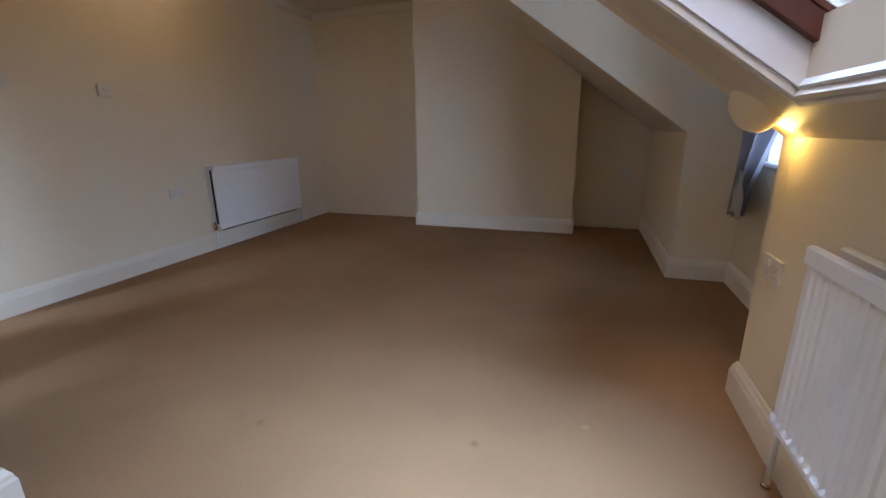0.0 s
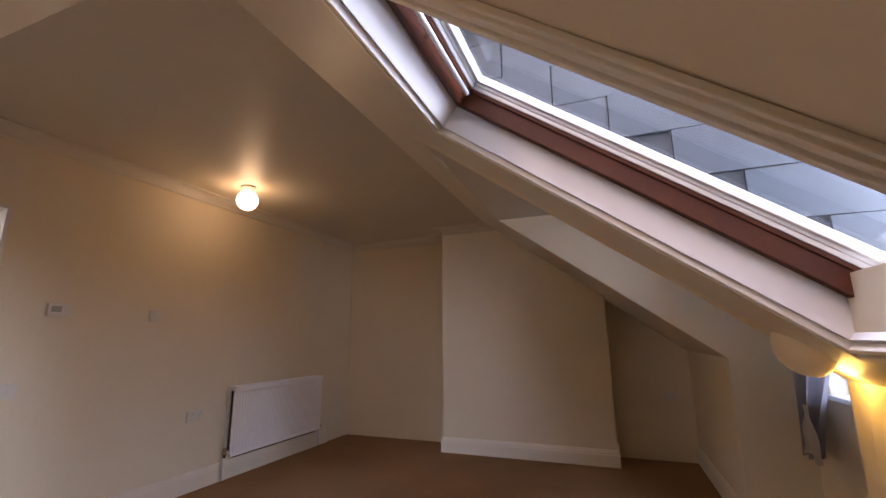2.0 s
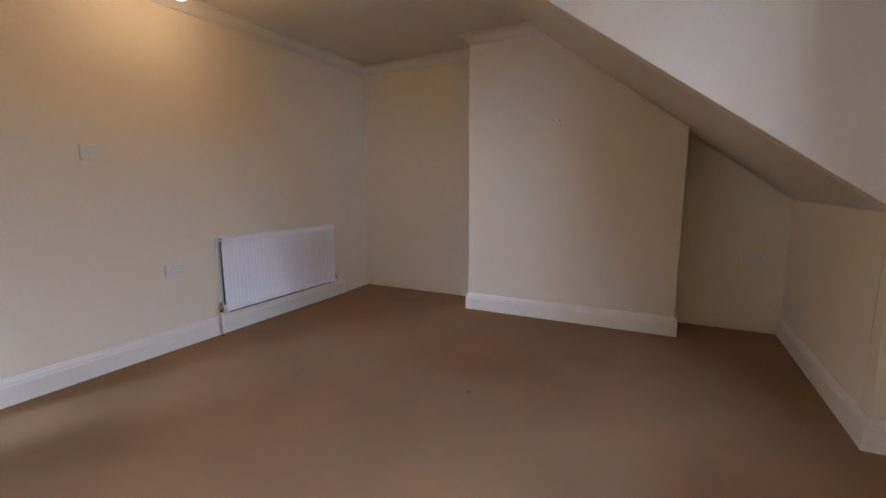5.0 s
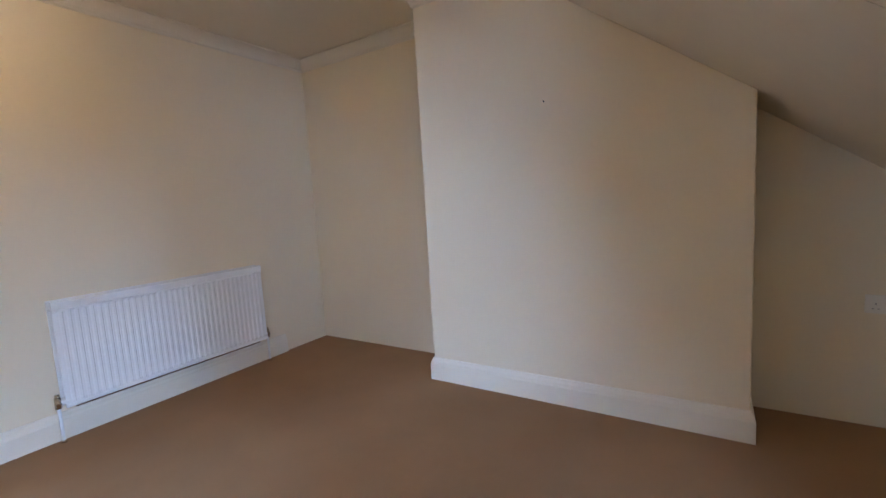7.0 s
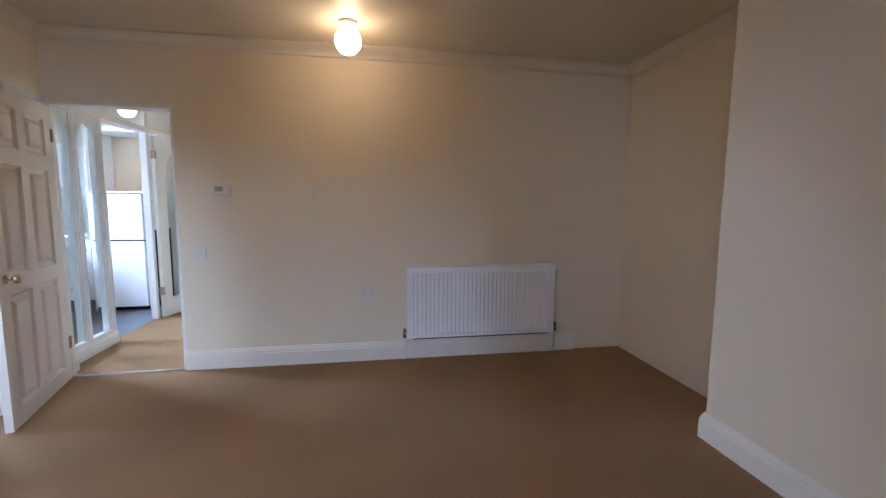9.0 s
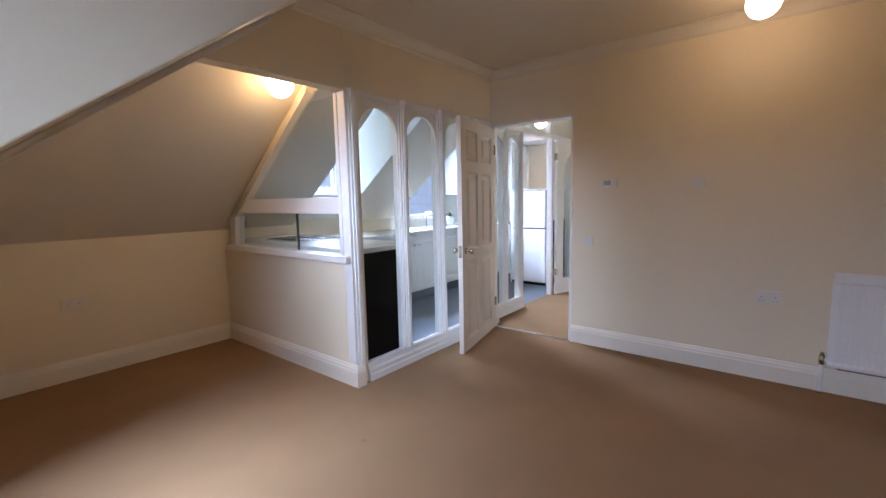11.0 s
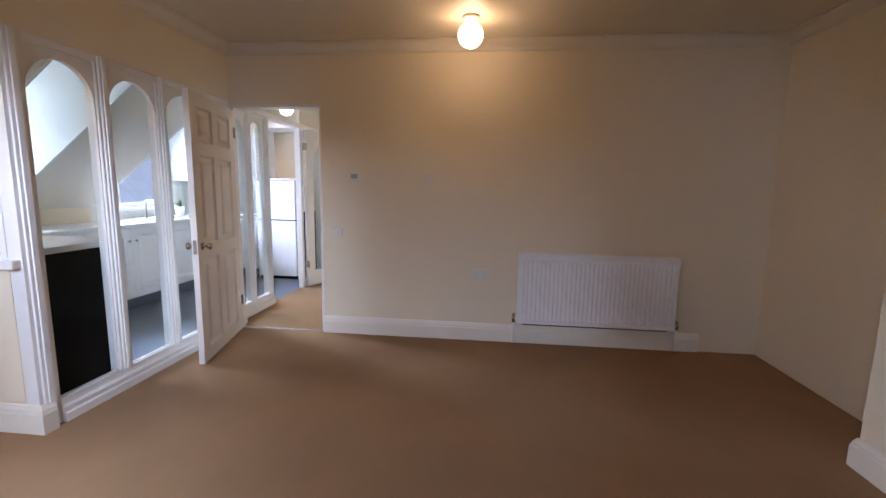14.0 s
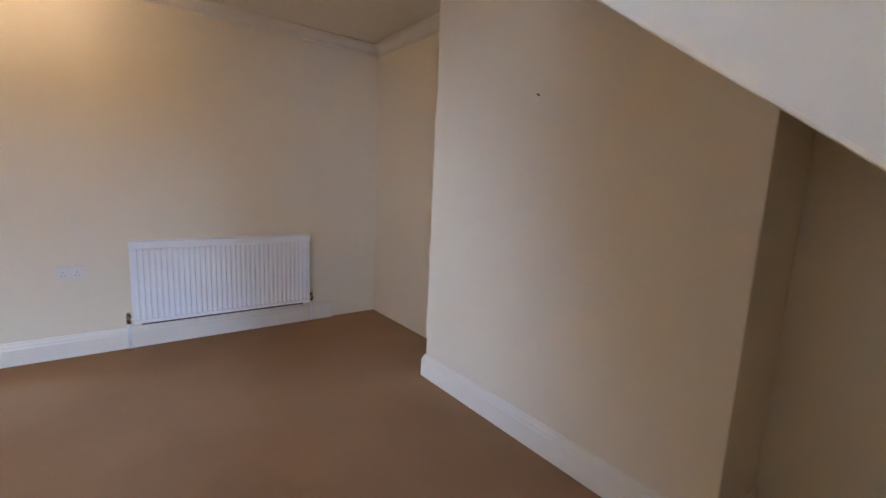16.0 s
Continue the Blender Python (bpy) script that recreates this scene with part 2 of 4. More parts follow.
structure(part("wall_south", box((-0.45, SOUTH_Y - 0.12, 0), (KNEE_X, SOUTH_Y, EAVE + 0.05)), CREAM), "low cream knee wall under the south slope", "wall")
# the dormer
cheek = [(KNEE_X, 0), (DORMER_X, 0), (DORMER_X, DORMER_Z + 0.06), (KNEE_X - (DORMER_Z + 0.06 - EAVE) / SLOPE_E, DORMER_Z + 0.06), (KNEE_X, EAVE)]
structure(part("dormer_cheek", prism(cheek, DORMER_N, DORMER_N + 0.1, along_y), CREAM, bevel=0.004), "cream dormer cheek wall", "wall")
structure(part("dormer_cheek_2", prism(cheek, DORMER_S - 0.1, DORMER_S, along_y), CREAM, bevel=0.004), "cream dormer cheek wall", "wall")


def pierced_wall(name, wide, high, hole, place, label, mat, thick=0.15):
    """A wall plate with one rectangular opening. wide, high: its ranges; hole: u0, u1, v0, v1."""
    u0, u1, v0, v1 = hole
    bits = [((wide[0], high[0]), (wide[1], v0)), ((wide[0], v1), (wide[1], high[1])), ((wide[0], v0), (u0, v1)), ((u1, v0), (wide[1], v1))]
    bm = joined(*[prism([(a[0], a[1]), (b[0], a[1]), (b[0], b[1]), (a[0], b[1])], 0, thick, place) for a, b in bits])
    return structure(part(name, bm, mat), label, "wall")


WIN = (-2.98, -1.98, 0.88, 2.1)
pierced_wall("dormer_wall", (DORMER_S - 0.1, DORMER_N + 0.1), (0, CEILING), WIN, lambda u, v, w: (DORMER_X + w, u, v), "cream wall round the dormer window", CREAM)

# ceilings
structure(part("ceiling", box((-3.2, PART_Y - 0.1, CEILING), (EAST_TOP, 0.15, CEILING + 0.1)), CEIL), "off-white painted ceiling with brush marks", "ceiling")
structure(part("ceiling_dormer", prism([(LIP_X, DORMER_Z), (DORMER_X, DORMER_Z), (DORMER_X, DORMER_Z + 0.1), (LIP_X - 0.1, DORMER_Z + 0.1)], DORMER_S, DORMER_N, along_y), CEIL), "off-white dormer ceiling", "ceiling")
SKY = (2.80, 3.83, -4.47, -3.72)


def east_panel(y0, y1, x0=EAST_TOP, x1=KNEE_X + 0.12):
    return sheet([(x0, y0), (x1, y0), (x1, y1), (x0, y1)], lambda x, y: east_z(x))


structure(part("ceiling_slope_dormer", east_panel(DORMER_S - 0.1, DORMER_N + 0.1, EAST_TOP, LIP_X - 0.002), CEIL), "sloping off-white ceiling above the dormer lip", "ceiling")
# small white wedge along the dormer lip, widening southwards
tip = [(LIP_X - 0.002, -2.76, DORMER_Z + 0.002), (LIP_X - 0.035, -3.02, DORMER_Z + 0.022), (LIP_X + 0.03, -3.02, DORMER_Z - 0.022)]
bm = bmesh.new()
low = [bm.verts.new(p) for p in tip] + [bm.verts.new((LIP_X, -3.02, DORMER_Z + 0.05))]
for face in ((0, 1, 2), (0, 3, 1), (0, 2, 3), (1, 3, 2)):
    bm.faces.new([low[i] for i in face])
structure(part("trim_nib", bm, WHITE), "small white wedge on the dormer lip", "plaster nib")
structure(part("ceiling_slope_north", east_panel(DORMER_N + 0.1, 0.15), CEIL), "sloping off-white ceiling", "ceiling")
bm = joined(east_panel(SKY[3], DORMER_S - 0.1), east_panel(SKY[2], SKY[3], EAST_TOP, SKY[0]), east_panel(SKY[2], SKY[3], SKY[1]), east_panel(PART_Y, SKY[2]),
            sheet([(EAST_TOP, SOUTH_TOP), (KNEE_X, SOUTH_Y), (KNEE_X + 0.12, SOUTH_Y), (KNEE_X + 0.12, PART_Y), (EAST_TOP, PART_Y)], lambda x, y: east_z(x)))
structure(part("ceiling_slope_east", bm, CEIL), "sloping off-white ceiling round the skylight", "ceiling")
# south slope, with the small kitchen dormer cut out of it
KA = (0.39, 1.05)
KTOP = -5.0
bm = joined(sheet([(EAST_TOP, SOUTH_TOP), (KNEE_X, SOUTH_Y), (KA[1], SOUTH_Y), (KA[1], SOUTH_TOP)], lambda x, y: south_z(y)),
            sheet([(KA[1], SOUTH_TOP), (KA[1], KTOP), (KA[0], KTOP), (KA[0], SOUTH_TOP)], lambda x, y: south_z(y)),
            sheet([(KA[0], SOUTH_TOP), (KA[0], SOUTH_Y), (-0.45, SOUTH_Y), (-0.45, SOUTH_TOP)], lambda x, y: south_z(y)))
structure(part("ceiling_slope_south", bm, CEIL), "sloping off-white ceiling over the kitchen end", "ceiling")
structure(part("ceiling_kitchen", box((-3.2, -6.6, CEILING), (-0.45, PART_Y - 0.1, CEILING + 0.1)), CEIL), "off-white kitchen ceiling", "ceiling")
tri = [(SOUTH_Y, south_z(SOUTH_Y) - 0.002), (KTOP, south_z(KTOP) - 0.002), (KTOP, 2.3), (SOUTH_Y - 0.12, 2.3), (SOUTH_Y - 0.12, EAVE)]
structure(part("kitchen_cheek", prism(tri, KA[1] - 0.02, KA[1], along_x), BLIND_WALL), "pale kitchen dormer cheek", "wall")
structure(part("kitchen_cheek_2", prism(tri, KA[0], KA[0] + 0.02, along_x), BLIND_WALL), "pale kitchen dormer cheek", "wall")
structure(part("ceiling_kitchen_dormer", box((KA[0] - 0.06, SOUTH_Y - 0.12, 2.3), (KA[1] + 0.06, KTOP, 2.36)), CEIL), "off-white kitchen dormer ceiling", "ceiling")
structure(part("kitchen_return", prism([(SOUTH_Y, EAVE), (SOUTH_TOP, CEILING), (SOUTH_Y - 0.12, CEILING), (SOUTH_Y - 0.12, EAVE)], -0.49, -0.451, along_x), BLIND_WALL), "pale kitchen wall beside the slope", "wall")
KB = (-1.60, -0.62, 1.02, 2.05)
pierced_wall("kitchen_wall_south", (-3.2, -0.5), (0, CEILING), KB, lambda u, v, w: (u, -6.45 - w, v), "pale kitchen wall round the window", BLIND_WALL, 0.12)
structure(part("kitchen_wall_west", box((-2.75, -6.45, 0), (-2.65, PART_Y - 0.1, CEILING)), BLIND_WALL), "pale kitchen wall behind the units", "wall")

# bulkhead, partition wall, low wall, hall
structure(part("bulkhead", prism([(LOW_X, 2.02), (KNEE_X - (2.02 - EAVE) / SLOPE_E, 2.02), (EAST_TOP, CEILING), (LOW_X, CEILING)], PART_Y - 0.1, PART_Y, along_y), CREAM, bevel=0.004), "cream bulkhead across the ceiling", "bulkhead")
structure(part("wall_over_arches", box((-0.12, PART_Y - 0.1, 2.04), (LOW_X, PART_Y, CEILING)), CREAM), "cream wall above the arched partition", "wall")
structure(part("wall_low", box((LOW_X - 0.08, SOUTH_Y, 0), (LOW_X, PART_Y - 0.092, 0.88)), CREAM), "low cream wall below the internal glazing", "wall")
structure(part("hall_wall", box((-2.33, -2.80, 0), (-0.12, -2.70, CEILING)), CREAM), "cream hall wall", "wall")
structure(part("hall_return", box((-2.43, -4.15, 0), (-2.33, -2.70, CEILING)), CREAM), "pale hall wall facing the doorway", "wall")
structure(part("hall_end_wall", box((-3.3, -6.6, 0), (-3.2, -2.7, CEILING)), CREAM), "pale hall end wall", "wall")

# ---- lamps ----
bulb("ceiling_bulb", (0.49, -2.38, 2.36), 0.95)
bulb("alcove_bulb", (2.015, -4.9, 2.06), 2.2)
bulb("hall_bulb", (-1.75, -4.82, 2.28), 2.5)
bulb("bowl_bulb", (3.945, -3.33, 1.075), 1.3, 0.03)
window_light("east_daylight", (12.5, -1.3, 4.8), (4.3, -2.6, 1.5), 9.0, 5.0, 4900)
# extra lamp close outside the dormer, aimed to brighten the chimney breast
window_light("dormer_daylight", (5.05, -3.55, 1.78), (4.2, -1.9, 1.50), 1.4, 0.75, 150)
window_light("kitchen_daylight", (-1.3, -7.7, 2.2), (-1.2, -4.5, 1.0), 2.2, 1.6, 1150)
window_light("kitchen_daylight_2", (0.72, -7.4, 3.2), (0.72, -5.6, 1.2), 1.0, 0.8, 300)
window_light("skylight_daylight", (4.0, -4.0, 4.6), (3.2, -4.2, 1.2), 2.2, 2.2, 800)

# ---- trim ----
SKIRT = [(0, 0), (0.022, 0), (0.022, 0.105), (0.018, 0.115), (0.016, 0.128), (0.009, 0.140), (0.006, 0.150), (0, 0.153)]


def run(name, profile, a, b, out, z, label, category, mat, flip=1, m0=0, m1=0):
    """A moulding from a to b in plan, its profile (out, up) towards 'out'; m0, m1: mitred ends, 1 forwards, -1 backwards."""
    a, b, o = Vector((*a, z)), Vector((*b, z)), Vector((*out, 0))
    d = (b - a).normalized()
    bm = bmesh.new()
    ends = [[bm.verts.new(p + o * u + d * (u * m) + Vector((0, 0, flip * v))) for u, v in profile] for p, m in ((a, m0), (b, m1))]
    n = len(profile)
    for i in range(n):
        bm.faces.new((ends[0][i], ends[0][(i + 1) % n], ends[1][(i + 1) % n], ends[1][i]))
    bm.faces.new(ends[0]), bm.faces.new(ends[1][::-1])
    return structure(part(name, bm, mat), label, category)


B0, B1, B2 = BREAST
for a, b, o, m0, m1 in [((0, DOOR_N), (0, -0.45), (1, 0), 0, 0),
                        ((B0, B2), (B1, B2), (0, -1), -1, 1),
                        ((B0, B2), (B0, -0.02), (-1, 0), -1, 0),
                        ((B1, B2), (B1, -0.02), (1, 0), -1, 0),
                        ((KNEE_X, -0.002), (KNEE_X, DORMER_N), (-1, 0), 0, 1),
                        ((KNEE_X, DORMER_N), (DORMER_X, DORMER_N), (0, -1), -1, -1),
                        ((DORMER_X, DORMER_N), (DORMER_X, DORMER_S), (-1, 0), 1, -1),
                        ((KNEE_X, DORMER_S), (DORMER_X, DORMER_S), (0, 1), -1, -1),
                        ((KNEE_X, DORMER_S), (KNEE_X, SOUTH_Y), (-1, 0), -1, -1),
                        ((KNEE_X, SOUTH_Y), (LOW_X, SOUTH_Y), (0, 1), 1, -1),
                        ((LOW_X, SOUTH_Y), (LOW_X, PART_Y), (1, 0), 1, 1),
                        ((LOW_X, PART_Y), (LOW_X - 0.06, PART_Y), (0, 1), -1, 0),
                        ((-2.33, -2.80), (-0.12, -2.80), (0, -1), 1, 0),
                        ((-2.33, -2.80), (-2.33, -4.15), (1, 0), 1, 0)]:
    run("baseboard", SKIRT, a, b, o, 0, "white painted moulded skirting board", "skirting", SKIRTING, 1, m0, m1)
COVE = [(0, 0), (0.085, 0)] + [(0.085 - 0.075 * math.sin(k * math.pi / 12), 0.010 + 0.065 * (1 - math.cos(k * math.pi / 12))) for k in range(0, 7)] + [(0, 0.085)]
for a, b, o, m0, m1 in [((0, PART_Y), (0, 0), (1, 0), 1, -1), ((0, 0), (B0, 0), (0, -1), 1, -1), ((B0, 0), (B0, B2), (-1, 0), 1, 1),
                        ((B0, B2), (EAST_TOP + 0.13, B2), (0, -1), -1, 0), ((0, PART_Y), (EAST_TOP + 0.08, PART_Y), (0, 1), 1, 0)]:
    run("trim", COVE, a, b, o, CEILING, "off-white plaster coving along the ceiling", "coving", COVING, -1, m0, m1)
# door lining and narrow architrave
bm = joined(box((-0.125, DOOR_N - 0.02, 0), (0.004, DOOR_N, DOOR_H)), box((-0.03, DOOR_S - 0.02, 0), (0.004, DOOR_S + 0.005, DOOR_H)), box((-0.125, DOOR_S - 0.02, DOOR_H - 0.02), (0.004, DOOR_N, DOOR_H + 0.002)))
structure(part("door_frame", bm, WHITE, bevel=0.003), "white painted door lining", "door frame")
structure(part("trim_threshold", prism([(-0.02, 0), (0.02, 0), (0.014, 0.006), (-0.014, 0.006)], DOOR_S + 0.02, DOOR_N - 0.02, along_y), STEEL), "worn metal carpet threshold strip", "threshold")


keep = bpy.data.objects["door_frame"]
part("strike_plate", box((-0.03, DOOR_N - 0.0225, 0.81), (-0.006, DOOR_N - 0.0185, 0.90)), STEEL, keep, "small dark steel strike plate")

# ---- doors ----
def raised_panel(u0, u1, v0, v1, face, deep=0.0195, bm=None):
    """A sunk frame with a raised field, on the face of a leaf; face(u, v, w) gives the place."""
    bm = bm or bmesh.new()
    rings = []
    for inset, w in ((0, 0.0005), (0.004, -deep * 0.5), (0.016, -deep), (0.032, -deep), (0.056, -0.001)):
        rings.append([bm.verts.new(face(u, v, w)) for u, v in ((u0 + inset, v0 + inset), (u1 - inset, v0 + inset), (u1 - inset, v1 - inset), (u0 + inset, v1 - inset))])
    for p, q in zip(rings, rings[1:]):
        for i in range(4):
            bm.faces.new((p[i], p[(i + 1) % 4], q[(i + 1) % 4], q[i]))
    bm.faces.new(rings[-1])
    return bm


def plate_with_holes(wide, high, holes, thick, place):
    """A plate cut by rectangular holes on a grid of their edges."""
    us = sorted({wide[0], wide[1], *[h[0] for h in holes], *[h[1] for h in holes]})
    vs = sorted({high[0], high[1], *[h[2] for h in holes], *[h[3] for h in holes]})
    bm = bmesh.new()
    keep = set()
    for i in range(len(us) - 1):
        for j in range(len(vs) - 1):
            cu, cv = (us[i] + us[i + 1]) / 2, (vs[j] + vs[j + 1]) / 2
            if not any(h[0] < cu < h[1] and h[2] < cv < h[3] for h in holes):
                keep.add((i, j))
    cache = {}

    def vert(i, j, w):
        if (i, j, w) not in cache:
            cache[i, j, w] = bm.verts.new(place(us[i], vs[j], w))
        return cache[i, j, w]

    for i, j in keep:
        for w in (0, thick):
            bm.faces.new([vert(a, b, w) for a, b in ((i, j), (i + 1, j), (i + 1, j + 1), (i, j + 1))])
        for (di, dj), (p, q) in {(-1, 0): ((i, j), (i, j + 1)), (1, 0): ((i + 1, j), (i + 1, j + 1)), (0, -1): ((i, j), (i + 1, j)), (0, 1): ((i, j + 1), (i + 1, j + 1))}.items():
            if (i + di, j + dj) not in keep:
                bm.faces.new((vert(*p, 0), vert(*q, 0), vert(*q, thick), vert(*p, thick)))
    bmesh.ops.recalc_face_normals(bm, faces=bm.faces)
    return bm


door = thing("door_1", (0.045, -4.455, 0.012), "open white six-panel door with round knobs", "door", 13.5)
tagged(door, kind="structure")
LW, LH, LT = 0.84, 1.935, 0.04
rows6 = [(0.10, 0.76), (0.86, 1.50), (1.60, 1.84)]
cols6 = [(0.11, 0.37), (0.47, 0.73)]
holes = [(u0, u1, v0, v1) for u0, u1 in cols6 for v0, v1 in rows6]
part("door_leaf", plate_with_holes((0, LW), (0, LH), holes, LT, lambda u, v, w: (u, w - LT / 2, v)), DOOR_PAINT, door)
for u0, u1, v0, v1 in holes:
    bm = raised_panel(u0, u1, v0, v1, lambda u, v, w: (u, LT / 2 + w, v))
    raised_panel(u0, u1, v0, v1, lambda u, v, w: (u, -LT / 2 - w, v), bm=bm)
    part("door_panel", bm, DOOR_PAINT, door)
knob = [(0.026, 0), (0.026, 0.006), (0.010, 0.010), (0.010, 0.032), (0.022, 0.040), (0.027, 0.052), (0.024, 0.062), (0.010, 0.067)]
for side in (1, -1):
    m = Matrix.Translation((LW - 0.07, side * LT / 2, 0.86)) @ pose(0, 0, 0, -90 * side, 0, 0)
    part("door_knob", lathe(knob, m=m, sides=20), BRASS, door, "round nickel door knob", smooth=True)
part("latch_plate", box((LW - 0.001, -0.012, 0.81), (LW + 0.002, 0.012, 0.91)), STEEL, door, "small dark steel latch plate")
for z in (0.22, 1.7):
    part("hinge", joined(rod((-0.004, LT / 2 + 0.004, z), (-0.004, LT / 2 + 0.004, z + 0.09), 0.006), box((0, LT / 2 - 0.001, z), (0.03, LT / 2 + 0.002, z + 0.09))), STEEL, door, "small steel butt hinge")
stop = thing("door_stop", (0.538, PART_Y + 0.012, 0.06), "black rubber door stop on the partition base", "door stop")
part("stem", rod((0, 0, 0), (0, 0.05, 0), 0.010), DARK, stop, smooth=True)
part("tip", rod((0, 0.05, 0), (0, 0.085, 0), 0.017, r2=0.014), DARK, stop, smooth=True)
stop = thing("door_stop", (-2.308, -2.90, 0.07), "black rubber door stop on the hall skirting", "door stop", -90)
part("stem", rod((0, 0, 0), (0, 0.05, 0), 0.010), DARK, stop, smooth=True)
part("tip", rod((0, 0.05, 0), (0, 0.085, 0), 0.020, r2=0.017), DARK, stop, smooth=True)


# ---- arched glazed partition ----
def arched_panel(x0, x1, z0, z1, wide, top, thick=0.028, foot=0.025):
    """A board x0..x1, z0..z1 with a round-headed opening of that width, up to top."""
    c, r = (x0 + x1) / 2, wide / 2
    spring = top - r
    inner = [(c - r, z0 + foot), (c - r, spring)] + [(c - r * math.cos(k * math.pi / 20), spring + r * math.sin(k * math.pi / 20)) for k in range(1, 20)] + [(c + r, spring), (c + r, z0 + foot)]
    outer = []
    for k, (x, z) in enumerate(inner):
        if k == 0 or k == len(inner) - 1:
            outer.append((x0 if k == 0 else x1, z0))
        elif z <= spring:
            outer.append((x0 if x < c else x1, z))
        else:
            a = math.atan2(z - spring, x - c)
            lim = min(((x1 - c) / abs(math.cos(a))) if abs(math.cos(a)) > 1e-6 else 9, (z1 - spring) / math.sin(a))
            outer.append((c + lim * math.cos(a), spring + lim * math.sin(a)))
    bm = bmesh.new()
    n = len(inner)
    lay = [[bm.verts.new((x, y, z)) for x, z in pts] for y in (0, -thick) for pts in (inner, outer)]
    for i in range(n):
        j = (i + 1) % n
        bm.faces.new((lay[0][i], lay[0][j], lay[1][j], lay[1][i]))
        bm.faces.new((lay[2][i], lay[3][i], lay[3][j], lay[2][j]))
        bm.faces.new((lay[0][i], lay[2][i], lay[2][j], lay[0][j]))
        bm.faces.new((lay[1][i], lay[1][j], lay[3][j], lay[3][i]))
    bmesh.ops.recalc_face_normals(bm, faces=bm.faces)
    return bm


def pane(name, lo, hi, parent, mat=None, label=""):
    ob = part(name, box(lo, hi), mat or GLASS, parent, label)
    ob.visible_shadow = False
    return ob


screen = thing("glazed_partition", (0, PART_Y, 0), "white painted timber partition with arched glass panels", "partition")
tagged(screen, kind="structure")
HALL_BACK = -0.085


def partition_run(posts, back, foot, half=0.042):
    """Posts with arched glass between them; back: how far the run is set back, foot: the ends of its base rail."""
    for k, x in enumerate(posts):
        w = 0.055 if x > 1.6 else half
        bm = joined(box((x - w, back - 0.09, 0), (x + w, back - 0.012, 2.04)), box((x - w * 0.62, back - 0.02, 0.13), (x + w * 0.62, back, 2.04)), box((x - w * 0.3, back - 0.02, 0.13), (x + w * 0.3, back + 0.008, 2.04)))
        part("post", bm, WHITE, screen, bevel=0.003)
    for a, b in zip(posts, posts[1:]):
        x0, x1 = b + half, a - half - (0.013 if a > 1.6 else 0)
        panel = part("arch_panel", arched_panel(x0, x1, 0.110, 2.03, (x1 - x0) - 0.016, 1.955), WHITE, screen)
        panel.location = (0, back - 0.026, 0)
        for z0, z1 in ((2.0, 2.04), (0.112, 0.130)):
            part("bead", box((x0, back - 0.03, z0), (x1, back - 0.012, z1)), WHITE, screen, bevel=0.002)
        pane("pane", (x0 + 0.01, back - 0.046, 0.14), (x1 - 0.01, back - 0.041, 1.99), screen)
    rail = [(0.012, 0), (0.012, 0.045), (0.004, 0.055), (0.004, 0.080), (-0.008, 0.095), (-0.01, 0.112), (-0.09, 0.112), (-0.09, 0)]
    part("base_rail", prism([(u + back, v) for u, v in rail], foot[0], foot[1], along_x), WHITE, screen)


partition_run([1.715, 1.225, 0.765, 0.31, -0.08], 0.0, (-0.12, 1.66))
partition_run([-0.095, -0.455, -0.80], HALL_BACK, (-0.84, -0.123), 0.028)
part("head_rail", joined(box((-2.46, HALL_BACK - 0.08, 2.025), (-0.13, HALL_BACK + 0.012, 2.08)), box((-2.46, HALL_BACK - 0.06, 2.44), (-0.13, HALL_BACK, 2.488))), WHITE, screen, bevel=0.003)
for x in (-0.15, -0.775, -1.60, -2.44):
    part("transom_post", box((x - 0.02, HALL_BACK - 0.06, 2.08), (x + 0.02, HALL_BACK, 2.44)), WHITE, screen, bevel=0.003)
pane("transom_pane", (-2.43, HALL_BACK - 0.035, 2.08), (-0.16, HALL_BACK - 0.030, 2.44), screen)
part("jamb", box((-1.64, HALL_BACK - 0.06, 0), (-1.585, HALL_BACK + 0.004, 2.025)), WHITE, screen, bevel=0.003)
structure(part("partition_end", box((-2.65, PART_Y - 0.1, 0), (-2.46, PART_Y, CEILING)), CREAM), "pale wall beside the kitchen opening", "wall")

# glazing over the low wall
lg = thing("internal_window", (LOW_X, PART_Y, 0), "white framed internal window above the low wall", "window")
tagged(lg, kind="structure")
part("window_sill", box((-0.10, -1.75, 0.878), (0.045, -0.02, 0.925)), WHITE, lg, bevel=0.008)
part("rail", box((-0.09, -1.72, 1.215), (0.0, -0.10, 1.332)), WHITE, lg, bevel=0.006)
part("post", box((-0.09, -0.125, 0.925), (0.004, -0.092, 2.02)), WHITE, lg, bevel=0.004)
part("side_post", prism([(-1.75, 0.925), (-1.66, 0.925), (-1.62, 1.215), (-1.66, 1.30), (-1.74, 1.14)], -0.09, 0.0, along_x), WHITE, lg, bevel=0.005)
ya, yb = -1.70, -0.42
za, zb = south_z(PART_Y + ya), south_z(PART_Y + yb)
part("sloping_rail", prism([(ya, za), (yb, zb), (yb, zb - 0.07), (ya + 0.09, za)], -0.09, 0.0, along_x), CREAM, lg, bevel=0.004)
part("sloping_bead", prism([(ya + 0.06, za - 0.015), (yb, zb - 0.065), (yb, zb - 0.095), (ya + 0.11, za - 0.01)], -0.06, 0.010, along_x), CREAM, lg, bevel=0.004)
pane("pane", (-0.052, -0.70, 0.925), (-0.046, -0.11, 1.215), lg)
pane("pane", (-0.040, -1.70, 0.925), (-0.034, -0.69, 1.215), lg)
